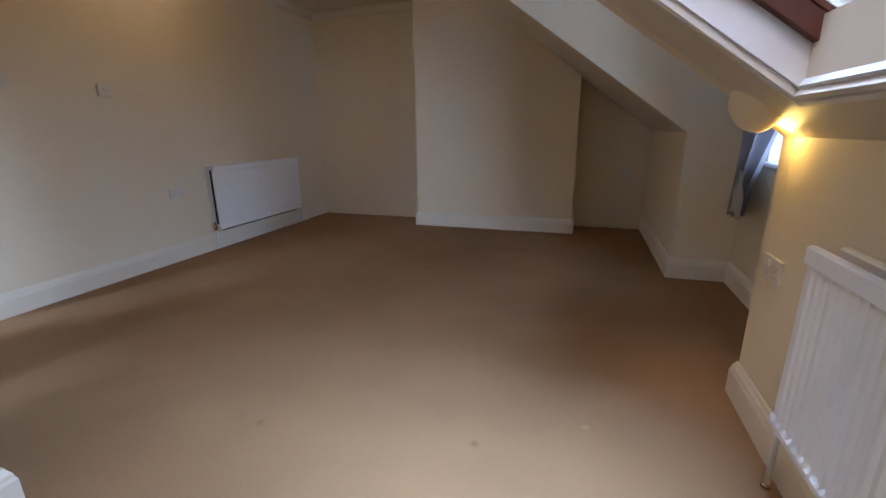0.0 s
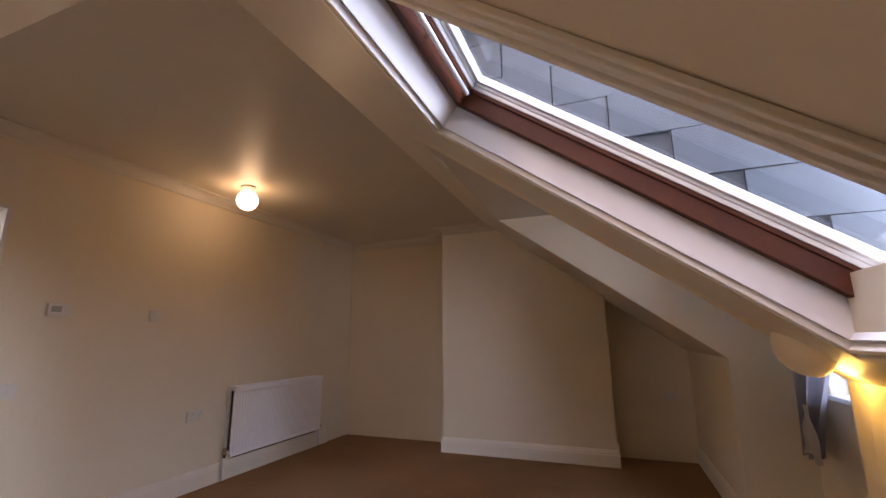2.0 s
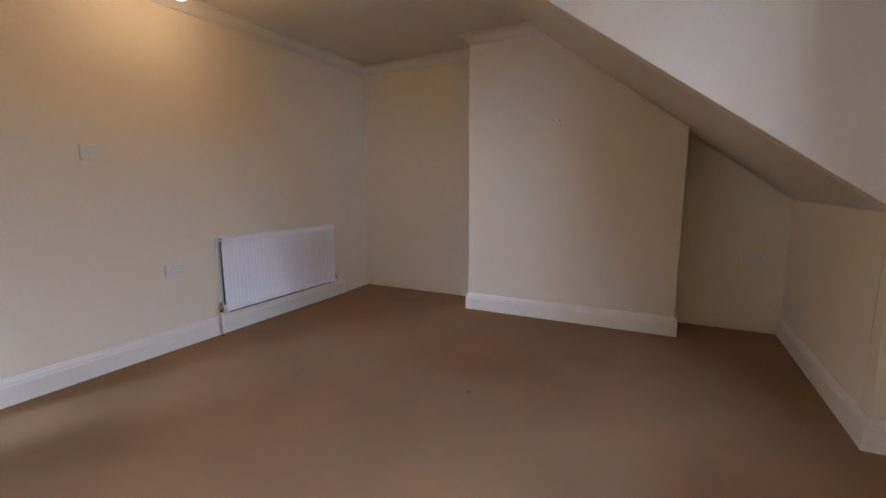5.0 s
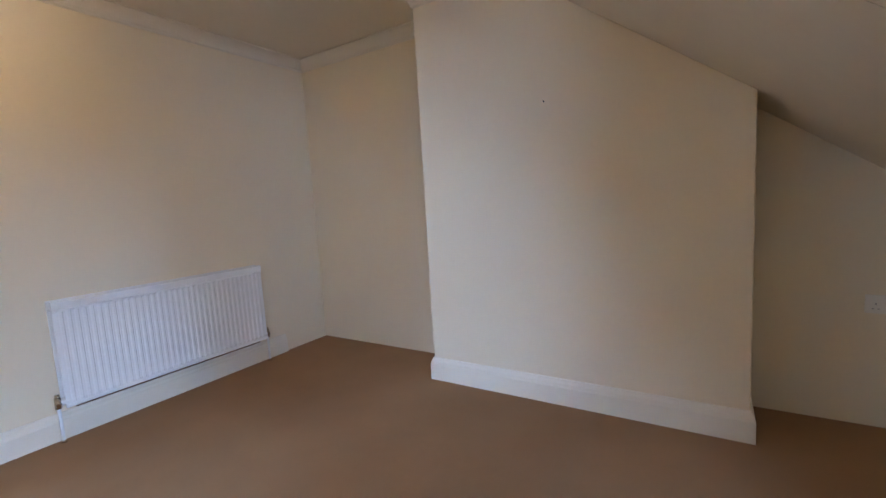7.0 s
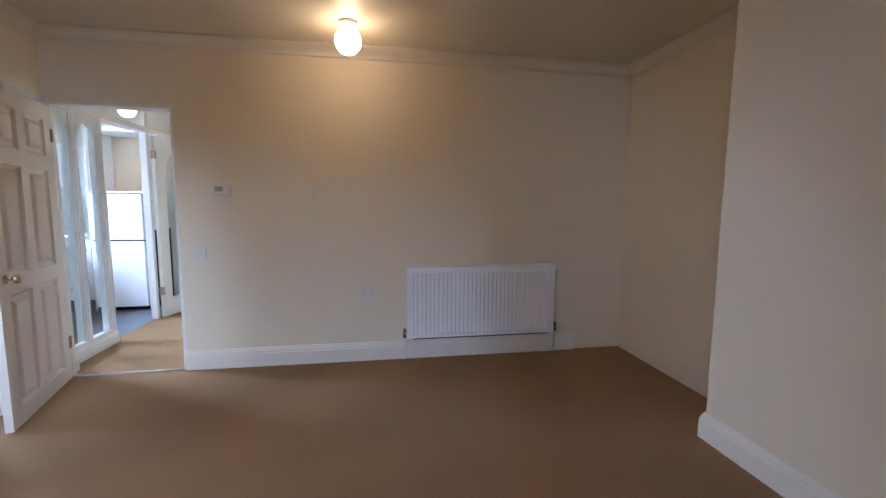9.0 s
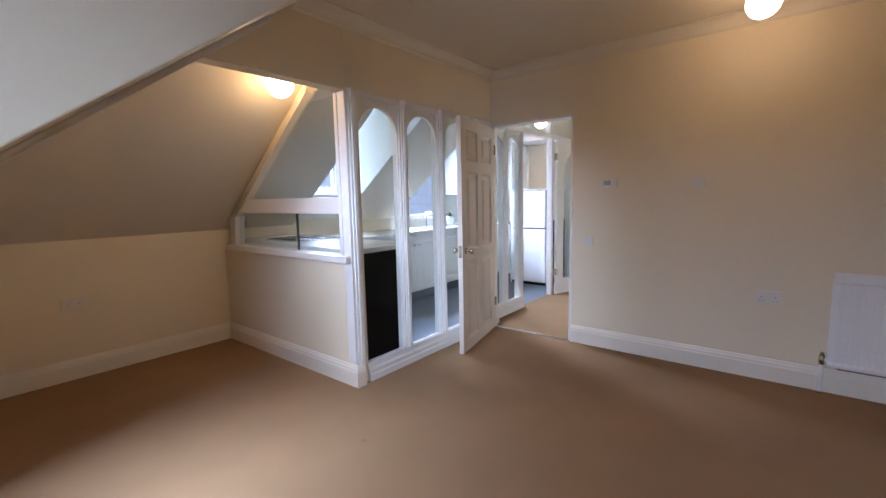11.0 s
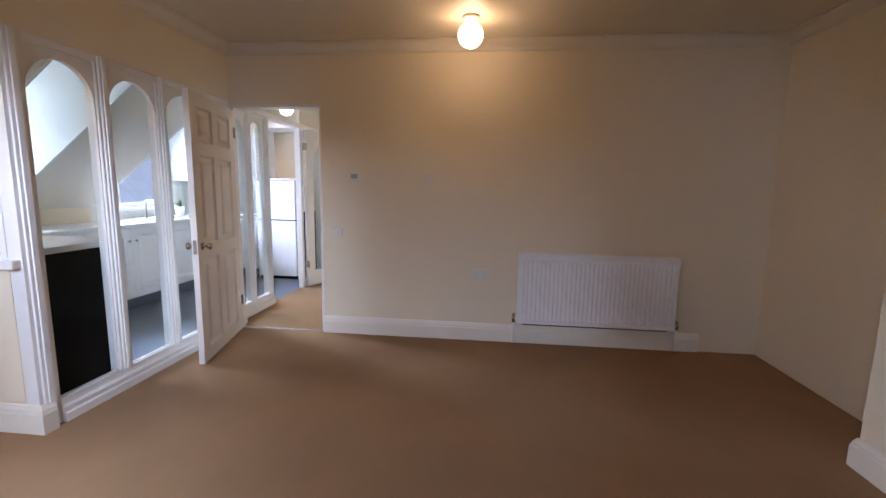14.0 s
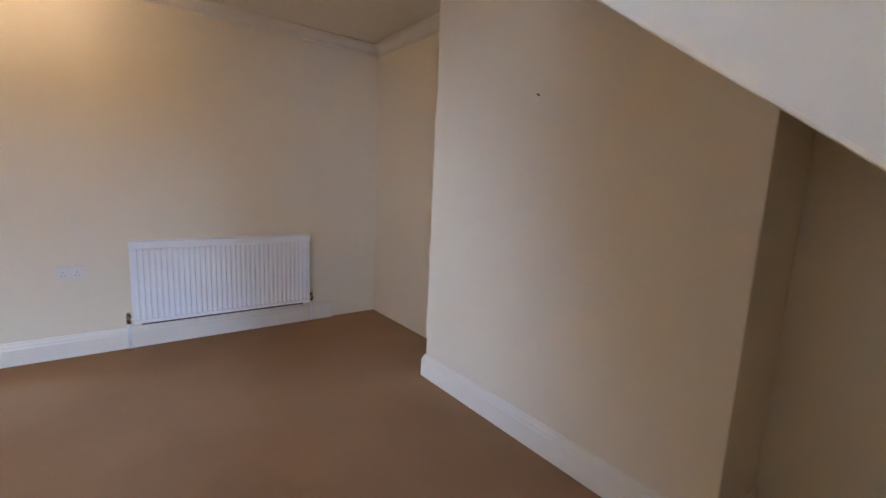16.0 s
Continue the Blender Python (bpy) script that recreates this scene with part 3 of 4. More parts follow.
part("pane_edge", box((-0.053, -0.704, 0.925), (-0.033, -0.700, 1.215)), material("green glass edge", (0.06, 0.09, 0.08), 0.2, bump=0), lg, "dark green glass edge")
ob = part("upper_pane", prism([(ya + 0.12, 1.332), (-0.11, 1.332), (-0.11, 2.02), (yb - 0.08, 2.02)], -0.05, -0.045, along_x), GLASS, lg)
ob.visible_shadow = False


# ---- windows ----
def framed_window(name, width, height, label, mat, deep=0.06, bar=0.055, splits=(), extra=None):
    """A framed window in its own x-z plane, sill at z 0, centred on x 0; splits: heights of bars."""
    win = thing(name, (0, 0, 0), label, "window")
    tagged(win, kind="structure")
    w = width / 2
    bm = joined(box((-w, 0, 0), (-w + bar, deep, height)), box((w - bar, 0, 0), (w, deep, height)), box((-w + bar, 0, 0), (w - bar, deep, bar)), box((-w + bar, 0, height - bar), (w - bar, deep, height)))
    part("window_frame", bm, mat, win, bevel=0.004)
    for x in splits:
        part("mullion", box((x - bar / 2, 0.004, bar), (x + bar / 2, deep - 0.004, height - bar)), mat, win, bevel=0.004)
    pane("pane", (-w + bar, deep / 2 - 0.003, bar), (w - bar, deep / 2 + 0.003, height - bar), win, PANE)
    return win


UPVC = material("white window plastic", (0.82, 0.83, 0.84), 0.3, vary=0.015, bump=0.02)
w1 = framed_window("window_1", WIN[1] - WIN[0], WIN[3] - WIN[2], "white framed dormer window behind a curtain", UPVC, splits=(0.0,))
w1.matrix_world = pose(DORMER_X + 0.11, (WIN[0] + WIN[1]) / 2, WIN[2], 0, 0, -90)
part("window_sill", box((-0.54, -0.14, -0.022), (0.54, 0.02, 0.004)), UPVC, w1, bevel=0.006)
w2 = framed_window("window_2", KB[1] - KB[0], KB[3] - KB[2], "white framed kitchen window", UPVC, splits=(-0.18,))
w2.matrix_world = pose((KB[0] + KB[1]) / 2, -6.50, KB[2], 0, 0, 180)
part("window_sill", box((-0.5, -0.08, -0.03), (0.5, 0.02, 0.002)), UPVC, w2, bevel=0.006)
w3 = framed_window("window_3", KA[1] - KA[0], 0.85, "white framed small kitchen dormer window", UPVC)
w3.matrix_world = pose((KA[0] + KA[1]) / 2, SOUTH_Y - 0.03, 1.40, 0, 0, 180)
part("window_sill", box((-0.33, -0.12, -0.03), (0.33, 0.02, 0.0)), UPVC, w3, bevel=0.006)
structure(part("kitchen_dormer_wall", box((KA[0], SOUTH_Y - 0.12, EAVE), (KA[1], SOUTH_Y - 0.002, 1.37)), BLIND_WALL), "pale wall under the small kitchen window", "wall")

# skylight in the east slope: local u runs down the slope, v northwards, w out of the room
ang = math.atan(SLOPE_E)
axis_u, axis_w = Vector((math.cos(ang), 0, -math.sin(ang))), Vector((math.sin(ang), 0, math.cos(ang)))
cx, cy = (SKY[0] + SKY[1]) / 2, (SKY[2] + SKY[3]) / 2
LU, LV = (SKY[1] - SKY[0]) / math.cos(ang) / 2, (SKY[3] - SKY[2]) / 2
base = Matrix(((axis_u.x, 0, axis_w.x, cx), (0, 1, 0, cy), (axis_u.z, 0, axis_w.z, east_z(cx)), (0, 0, 0, 1)))
sky_win = new("skylight")
sky_win.matrix_world = base
structure(sky_win, "roof window with stained timber frame in white reveals", "skylight")


def ring(u0, u1, v0, v1, t, w0, w1, tu=None):
    """A rectangular frame of bar width t between heights w0 and w1."""
    tu = t if tu is None else tu
    return joined(box((u0, v0, w0), (u1, v0 + t, w1)), box((u0, v1 - t, w0), (u1, v1, w1)), box((u0, v0 + t, w0), (u0 + tu, v1 - t, w1)), box((u1 - tu, v0 + t, w0), (u1, v1 - t, w1)))


def bars(name, u0, u1, v0, v1, t, w0, w1, mat, label="", bevel=0.003):
    """The four bars of a rectangular frame, each a part of the roof window."""
    for lo, hi in (((u0, v0, w0), (u1, v0 + t, w1)), ((u0, v1 - t, w0), (u1, v1, w1)), ((u0, v0 + t, w0), (u0 + t, v1 - t, w1)), ((u1 - t, v0 + t, w0), (u1, v1 - t, w1))):
        part(name, box(lo, hi), mat, sky_win, label, bevel=bevel)


for k, (grow, t, low) in enumerate(((0.050, 0.050, -0.014), (0.042, 0.018, -0.022), (0.012, 0.014, -0.022))):
    bars("architrave", -LU - grow, LU + grow, -LV - grow, LV + grow, t, low, -0.001, WHITE)
bars("reveal", -LU, LU, -LV, LV, 0.014, -0.002, 0.205, REVEAL, bevel=0)
bars("timber_frame", -LU + 0.014, LU - 0.014, -LV + 0.014, LV - 0.014, 0.032, 0.083, 0.143, WOOD, "red-brown stained timber frame")
bars("timber_sash", -LU + 0.03, LU - 0.03, -LV + 0.03, LV - 0.03, 0.022, 0.135, 0.160, WOOD, "red-brown stained timber sash")
bars("cladding", -LU + 0.036, LU - 0.036, -LV + 0.036, LV - 0.036, 0.020, 0.147, 0.167, ALU, "grey aluminium cladding")
bars("glazing_bead", -LU + 0.048, LU - 0.048, -LV + 0.048, LV - 0.048, 0.012, 0.160, 0.178, ALU, "grey aluminium glazing bead")
part("blind_rail", joined(rod((-LU + 0.075, -LV + 0.10, 0.110), (-LU + 0.075, LV - 0.10, 0.110), 0.008), rod((-LU + 0.075, 0.0, 0.110), (-LU + 0.045, 0.0, 0.125), 0.006)), ALU, sky_win, "slim metal opening bar", smooth=True)
bars("outer_flashing", -LU - 0.05, LU + 0.05, -LV - 0.05, LV + 0.05, 0.05, 0.206, 0.225, ALU, "grey metal roof flashing")
bars("glazing_channel", -LU + 0.054, LU - 0.054, -LV + 0.054, LV - 0.054, 0.018, 0.171, 0.195, UPVC, "white glazing channel")
pane("pane", (-LU + 0.07, -LV + 0.07, 0.175), (LU - 0.07, LV - 0.07, 0.181), sky_win, PANE)
for v in (-LV + 0.13, LV - 0.13):
    part("screw", rod((LU - 0.032, v, 0.093), (LU - 0.032, v, 0.102), 0.008), DARK, sky_win)

# outside: slate roof of the dormer and the neighbouring roof
roof = thing("dormer_side", (0, 0, 0), "grey slate-hung outer side of the dormer", "roof")
part("soaker", prism([(2.2, east_z(2.2) + 0.13), (4.6, east_z(4.6) + 0.13), (4.6, 2.62), (2.2, 2.62)], DORMER_S - 0.112, DORMER_S - 0.103, along_y), SLATE, roof)
for r in range(9):
    z0 = 1.2 + r * 0.19
    for c in range(6):
        x0 = 2.1 + c * 0.42 + (0.21 if r % 2 else 0)
        if z0 > east_z(x0) + 0.12 and x0 < 4.5:
            sl = part("slate", box((x0 + 0.003, DORMER_S - 0.128 - 0.004 * (c % 2), z0), (x0 + 0.417, DORMER_S - 0.112, z0 + 0.187)), SLATE, roof)
structure(part("dormer_roof", box((EAST_TOP - 0.2, DORMER_S - 0.22, CEILING + 0.16), (DORMER_X + 0.3, DORMER_N + 0.2, CEILING + 0.24)), SLATE), "flat grey lead dormer roof", "roof")
near_roof = thing("neighbour_roof", (-4.5, -9.8, 0.3), "slate roof of the house opposite, coloured pale for daylight glare", "roof")
for r in range(14):
    for c in range(18):
        x0 = -3.0 + c * 0.5 + (0.25 if r % 2 else 0)
        ob = part("slate", prism([(0, 0), (-0.27, 0.29), (-0.27, 0.31), (0, 0.03)], x0, x0 + 0.49, along_x), BRIGHT_SLATE, near_roof) if (r, c) == (0, 0) else new("slate", ob.data)
        ob.parent = near_roof
        ob.location = (0.5 * c + (0.25 if r % 2 else 0), -0.25 * r, 0.27 * r)
structure(part("ground", box((-60, -60, -6.2), (60, 60, -6.0)), SLATE), "grey ground far below the windows", "ground")


# ---- radiators ----
def radiator(place, turn, width, height, label, group):
    """A double-panel convector radiator on a wall; local x along the wall, -y into the room, z 0 at its lower edge."""
    rad = thing("radiator", place, label, "radiator", turn, group)
    for y, name in ((-0.100, "front_panel"), (-0.030, "back_panel")):
        n = max(8, round(width / 0.036))
        bm = bmesh.new()
        cols = []
        prof = [(0.0, 0.0), (0.16, 0.0), (0.32, 0.006), (0.64, 0.006), (0.82, 0.0)]
        xs = []
        margin = 0.018
        pitch = (width - 2 * margin) / n
        xs.append((0, 0.0))
        for i in range(n):
            xs += [(margin + (i + f) * pitch, d) for f, d in prof]
        xs += [(width - margin, 0.0), (width, 0.0)]
        levels = [(0.0, 0.006, 0), (0.006, 0.0, 0), (0.022, 0.0, 0), (0.036, 0.0, 1), (height - 0.060, 0.0, 1), (height - 0.046, 0.0, 0), (height - 0.006, 0.0, 0), (height, 0.006, 0)]
        for z, back, ribs in levels:
            cols.append([bm.verts.new((x - width / 2, y + back + ribs * (0.010 - 1.0 * d), z)) for x, d in xs])
        for p, q in zip(cols, cols[1:]):
            for i in range(len(p) - 1):
                bm.faces.new((p[i], p[i + 1], q[i + 1], q[i]))
        rear = [[bm.verts.new((sx * width / 2, y + 0.020, z)) for sx in (-1, 1)] for z in (0, height)]
        bm.faces.new((rear[0][1], rear[0][0], rear[1][0], rear[1][1]))
        bm.faces.new([c for c in cols[-1]] + [rear[1][1], rear[1][0]])
        bm.faces.new([c for c in cols[0]] + [rear[0][1], rear[0][0]])
        bm.faces.new([c[0] for c in cols] + [rear[1][0], rear[0][0]])
        bm.faces.new([c[-1] for c in cols] + [rear[1][1], rear[0][1]])
        part(name, bm, RADIATOR, rad)
    # fins darkened by colour so the gap between the panels reads as shaded
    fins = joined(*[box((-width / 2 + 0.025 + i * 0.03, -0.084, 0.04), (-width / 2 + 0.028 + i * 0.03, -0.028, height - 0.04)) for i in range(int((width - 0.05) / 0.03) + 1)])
    part("convector_fins", fins, FINS, rad, "metal fins coloured dark for the shaded gap")
    for s in (-1, 1):
        x = s * (width / 2 + 0.026)
        part("connector", joined(rod((s * (width / 2 - 0.01), -0.055, 0.03), (x + s * 0.004, -0.055, 0.03), 0.011), rod((s * (width / 2 - 0.008), -0.085, 0.035), (s * (width / 2 - 0.008), -0.03, 0.035), 0.016)), RADIATOR, rad, smooth=True)
        valve = part("valve", joined(rod((x, -0.055, 0.0), (x, -0.055, 0.06), 0.015), rod((x, -0.055, 0.055), (x, -0.055, 0.078), 0.011), rod((x, -0.075, 0.03), (x, -0.04, 0.03), 0.012)), BRASS, rad, "small tarnished radiator valve", smooth=True)
        part("pipe", rod((x, -0.055, -place[2]), (x, -0.055, 0.01), 0.0085), RADIATOR, rad, "white painted pipe into the carpet", smooth=True)
        part("pipe_collar", rod((x, -0.055, -place[2]), (x, -0.055, -place[2] + 0.012), 0.015, r2=0.011), BRASS, rad, smooth=True)
    for x in (-width / 2 + 0.18, width / 2 - 0.18):
        part("bracket", box((x - 0.015, -0.03, 0.06), (x + 0.015, 0.0, height - 0.08)), RADIATOR, rad)
    part("lower_rail", box((-width / 2 + 0.05, -0.060, -0.020), (width / 2 - 0.05, -0.046, -0.006)), STEEL, rad, "dull metal rail below the panel")
    return rad


radiator((0.0, -1.317, 0.194), 90, 1.27, 0.595, "white double-panel radiator on the cream wall", "radiators")
radiator((KNEE_X, -4.385, 0.245), -90, 1.25, 0.545, "white double-panel radiator on the low knee wall", "radiators")


# ---- sockets, switches, controls ----
SLOT = material("shadowed slot", (0.42, 0.38, 0.34), 0.6, bump=0)
def wall_plate(name, place, turn, width, height, label, category, kind, mat=PLASTIC):
    ob = thing(name, place, label, category, turn)
    part("face_plate", box((-width / 2, -0.012, -height / 2), (width / 2, 0, height / 2)), mat, ob, bevel=0.003)
    if kind == "socket":
        for x in (-width / 4, width / 4):
            part("switch", box((x - 0.006 + 0.018, -0.018, 0.008), (x + 0.006 + 0.018, -0.011, 0.028)), mat, ob, bevel=0.002)
            part("pin_holes", joined(box((x - 0.003, -0.0128, -0.004), (x + 0.003, -0.011, 0.008)), box((x - 0.014, -0.0128, -0.024), (x - 0.006, -0.011, -0.019)), box((x + 0.006, -0.0128, -0.024), (x + 0.014, -0.011, -0.019))), SLOT, ob)
    if kind == "switch":
        part("rocker", prism([(-0.012, -0.011), (0.012, -0.011), (0.012, -0.015), (-0.012, -0.019)], -0.006, 0.006, lambda u, v, w: (w, v, u)), mat, ob)
    return ob


wall_plate("socket", (0, -2.272, 0.585), 90, 0.146, 0.088, "white double socket on the cream wall", "socket", "socket")
wall_plate("light_switch", (0, -3.53, 0.917), 90, 0.086, 0.086, "white light switch beside the doorway", "switch", "switch")
wall_plate("socket", (KNEE_X, -3.35, 0.60), -90, 0.146, 0.088, "white double socket beside the radiator", "socket", "socket")
wall_plate("socket", (2.92, SOUTH_Y, 0.575), 180, 0.146, 0.088, "cream double socket under the slope", "socket", "socket")
wall_plate("socket", (3.79, 0, 0.606), 0, 0.146, 0.088, "white double socket in the alcove", "socket", "socket")
th = thing("thermostat", (0, -3.352, 1.398), "white digital wall thermostat with grey display", "thermostat", 90)
part("case", box((-0.062, -0.028, -0.042), (0.062, 0, 0.042)), PLASTIC, th, bevel=0.006)
part("display", box((-0.046, -0.0295, -0.014), (0.010, -0.027, 0.024)), material("grey lcd", (0.36, 0.36, 0.31), 0.2, bump=0), th, "grey liquid crystal display")
part("button", box((0.026, -0.0315, -0.016), (0.050, -0.027, 0.018)), PLASTIC, th, bevel=0.002)
cb = thing("control_box", (0, -2.722, 1.388), "small white square wall control box", "control box", 90)
part("case", box((-0.043, -0.026, -0.043), (0.043, 0, 0.043)), PLASTIC, cb, bevel=0.005)
part("dial", rod((0.006, -0.026, 0.004), (0.006, -0.036, 0.004), 0.018, sides=20), PLASTIC, cb)
nail = thing("wall_hook", (2.323, BREAST[2], 1.705), "small dark nail in the chimney breast", "nail")
part("nail", rod((0, 0, 0), (0, -0.018, 0.004), 0.003), DARK, nail)
part("filler_patch", rod((0, -0.0005, 0), (0, -0.0015, 0), 0.03, sides=18), CREAM, nail, "rubbed patch of filler")

# ---- lamps ----
def globe_lamp(place, tilt, label):
    lamp = new("globe_lamp")
    lamp.matrix_world = pose(*place, tilt, 0, 0)
    tagged(lamp, label, "ceiling lamp", "globe lamps")
    part("base", lathe([(0.062, 0.0), (0.062, -0.012), (0.052, -0.026), (0.040, -0.034), (0.040, -0.042)], sides=28), PLASTIC, lamp, smooth=True)
    r = 0.086
    prof = [(r * math.sin(a), -0.122 - r * math.cos(a)) for a in [math.radians(d) for d in range(0, 158, 9)]]
    globe = part("globe", lathe(prof, sides=32), BULB, lamp, "glowing opal glass globe", smooth=True)
    globe.visible_shadow = False
    return lamp


globe_lamp((0.49, -2.38, CEILING), 0, "lit opal globe lamp on the ceiling")
globe_lamp((2.0, -4.90, south_z(-4.90) + 0.012), 10, "lit opal globe lamp on the slope")
kg = globe_lamp((-1.75, -4.82, CEILING - 0.08), 0, "lit opal globe lamp on the kitchen ceiling")
part("stem", rod((0, 0, 0), (0, 0, 0.08), 0.012), PLASTIC, kg, smooth=True)
# plaster bowl light at the foot of the slope
bowl = thing("bowl_light", (3.885, -3.315, EAVE + 0.120), "cream plaster bowl light below the slope", "wall light")
bm = bmesh.new()
N, M = 20, 14
grid = []
for i in range(N + 1):
    row = []
    a = math.radians(50 + 240 * i / N)
    for j in range(M + 1):
        b = math.radians(-90 + 165 * j / M)
        row.append(bm.verts.new((0.100 * math.cos(a) * math.cos(b), 0.105 * math.sin(a) * math.cos(b), 0.105 * math.sin(b))))
    grid.append(row)
for i in range(N):
    for j in range(M):
        bm.faces.new((grid[i][j], grid[i + 1][j], grid[i + 1][j + 1], grid[i][j + 1]))
bmesh.ops.remove_doubles(bm, verts=bm.verts, dist=1e-4)
bmesh.ops.solidify(bm, geom=bm.faces[:], thickness=0.006)
part("bowl", bm, CREAM, bowl, smooth=True)
part("lamp_holder", rod((0.03, 0, -0.01), (0.03, 0, 0.02), 0.014), PLASTIC, bowl)

# ---- curtain ----
cur = thing("curtain", (4.29, -2.12, 0.54), "grey-blue curtain gathered beside the dormer window", "curtain")


def cloth(y_of, z0, z1, n, m, amp, folds, mat, name, x_shift=0.0, label=""):
    bm = bmesh.new()
    g = []
    for j in range(m + 1):
        v = j / m
        rowv = []
        for i in range(n + 1):
            u = i / n
            y = y_of(u, v)
            x = x_shift + amp * (0.5 + 0.5 * (1 - v)) * math.sin(u * folds * math.pi * 2 + 0.6 * v) + 0.006 * math.sin(9 * v + 4 * u)
            rowv.append(bm.verts.new((x, y, z0 + (z1 - z0) * v + 0.012 * math.sin(u * folds * 6.3) * (1 - v))))
        g.append(rowv)
    for j in range(m):
        for i in range(n):
            bm.faces.new((g[j][i], g[j][i + 1], g[j + 1][i + 1], g[j + 1][i]))
    bmesh.ops.solidify(bm, geom=bm.faces[:], thickness=0.004)
    return part(name, bm, mat, cur, label, smooth=True)


def drape_y(u, v):
    left, right = 0.35 - 0.02 * v, 0.12 - 0.95 * min(v, 0.45) ** 1.1 - 0.12 * v
    return left + (right - left) * u


cloth(drape_y, 0.0, 1.55, 60, 26, 0.034, 2.6, CURTAIN, "drape")
cloth(lambda u, v: 0.14 - u * (0.25 - 0.20 * v) - 0.10 * v, 0.03, 0.30, 14, 10, 0.010, 1.0, LINING, "lining", -0.065, "pale turned-back lining")
part("rail", rod((0, -0.75, 1.56), (0, 0.44, 1.56), 0.010), STEEL, cur, "thin curtain rail", smooth=True)
for y in (-0.6, 0.2):
    part("rail_bracket", box((0, y - 0.01, 1.55), (0.09, y + 0.01, 1.57)), STEEL, cur)


# ---- kitchen ----
def unit(name, place, turn, width, height, doors, label, plinth=0.13, deep=0.55, drawers=0):
    """A cupboard; local x along the run, -y is its front, z from the floor or its lower edge."""
    ob = thing(name, place, label, "cupboard", turn, "kitchen units")
    part("body", box((-width / 2, -deep + 0.02, plinth), (width / 2, -0.002, height)), KITCHEN, ob)
    if plinth:
        part("plinth", box((-width / 2, -deep + 0.09, 0), (width / 2, -0.05, plinth)), PLINTH, ob, "dark recessed plinth")
    w = width / doors
    for d in range(doors):
        u0, u1 = -width / 2 + d * w + 0.003, -width / 2 + (d + 1) * w - 0.003
        v0, v1 = plinth + 0.01, height - 0.01
        fr = part("door", plate_with_holes((u0, u1), (v0, v1), [(u0 + 0.07, u1 - 0.07, v0 + 0.07, v1 - 0.07)], 0.02, lambda u, v, q: (u, -deep + q, v)), KITCHEN, ob)
        part("door_panel", raised_panel(u0 + 0.07, u1 - 0.07, v0 + 0.07, v1 - 0.07, lambda u, v, q: (u, -deep - q, v), 0.010), KITCHEN, fr)
        part("knob", lathe([(0.006, 0), (0.006, 0.012), (0.013, 0.018), (0.013, 0.024), (0.004, 0.028)], sides=14, m=Matrix.Translation((u1 - 0.04 if d % 2 == 0 else u0 + 0.04, -deep, v1 - 0.12 if plinth else v0 + 0.10)) @ pose(0, 0, 0, 90, 0, 0)), STEEL, fr, "small steel knob", smooth=True)
    return ob


for x, w, d in ((0.62, 0.9, 2), (-0.33, 1.0, 2), (-1.33, 1.0, 2)):
    unit("base_cupboard", (x, -6.40 if x < -0.5 else SOUTH_Y - 0.0, 0), 0 + 180, w, 0.86, d, "white panelled kitchen base cupboard")
for y, w in ((-5.72, 0.5),):
    unit("base_cupboard", (-2.65, y, 0), 90, w, 0.86, 1, "white panelled base cupboard beside the fridge", deep=0.57)
for y, w in ((-5.75, 0.6), (-6.2, 0.3)):
    unit("wall_cupboard", (-2.65, y, 1.36), 90, w, 0.72, 1, "white panelled wall cupboard", plinth=0.0, deep=0.33)
unit("wall_cupboard", (-2.02, -6.45, 1.36), 180, 0.6, 0.72, 1, "white panelled wall cupboard beside the window", plinth=0.0, deep=0.33)
tagged(part("worktop", joined(box((-2.64, -6.44, 0.865), (-0.5, -5.80, 0.902)), box((-0.5, SOUTH_Y + 0.002, 0.865), (1.05, -5.80, 0.902)), box((-2.64, -5.80, 0.865), (-2.05, -5.46, 0.902))), WORKTOP, bevel=0.006), "pale laminate kitchen worktop", "worktop")
pen = thing("peninsula", (1.37, -4.62, 0), "black-ended kitchen peninsula with a white top", "cupboard")
part("end_panel", box((-0.27, -0.02, 0.02), (0.30, 0.0, 0.915)), BLACK, pen, "matt black end panel")
part("body", box((-0.24, -1.74, 0.12), (0.30, -0.03, 0.905)), KITCHEN, pen)
part("plinth", box((-0.18, -1.74, 0), (0.26, -0.05, 0.12)), BLACK, pen)
part("top", box((-0.29, -1.74, 0.918), (0.305, 0.03, 0.955)), WORKTOP, pen, "white worktop slab", bevel=0.005)
for k in range(3):
    part("door", plate_with_holes((-0.55 * (k + 1) - 0.02, -0.55 * k - 0.05), (0.14, 0.89), [], 0.02, lambda u, v, q: (-0.26 + q, u, v)), KITCHEN, pen, bevel=0.003)
hob = thing("hob", (1.30, -5.75, 0.955), "dark hob with steel rim on the worktop", "hob")
part("glass", box((-0.22, -0.26, 0.001), (0.22, 0.26, 0.008)), BLACK, hob, bevel=0.003)
part("rim", ring(-0.235, 0.235, -0.275, 0.275, 0.018, 0.0, 0.011), STEEL, hob, bevel=0.003)
for x, y in ((-0.1, -0.12), (0.1, -0.12), (-0.1, 0.12), (0.1, 0.12)):
    part("burner", lathe([(0.075, 0.008), (0.075, 0.011), (0.068, 0.012)], sides=24, m=Matrix.Translation((x, y, 0))), STEEL, hob)
led = thing("ledge", (0.25, SOUTH_Y, 1.235), "white boxed ledge above the kitchen worktop", "ledge")
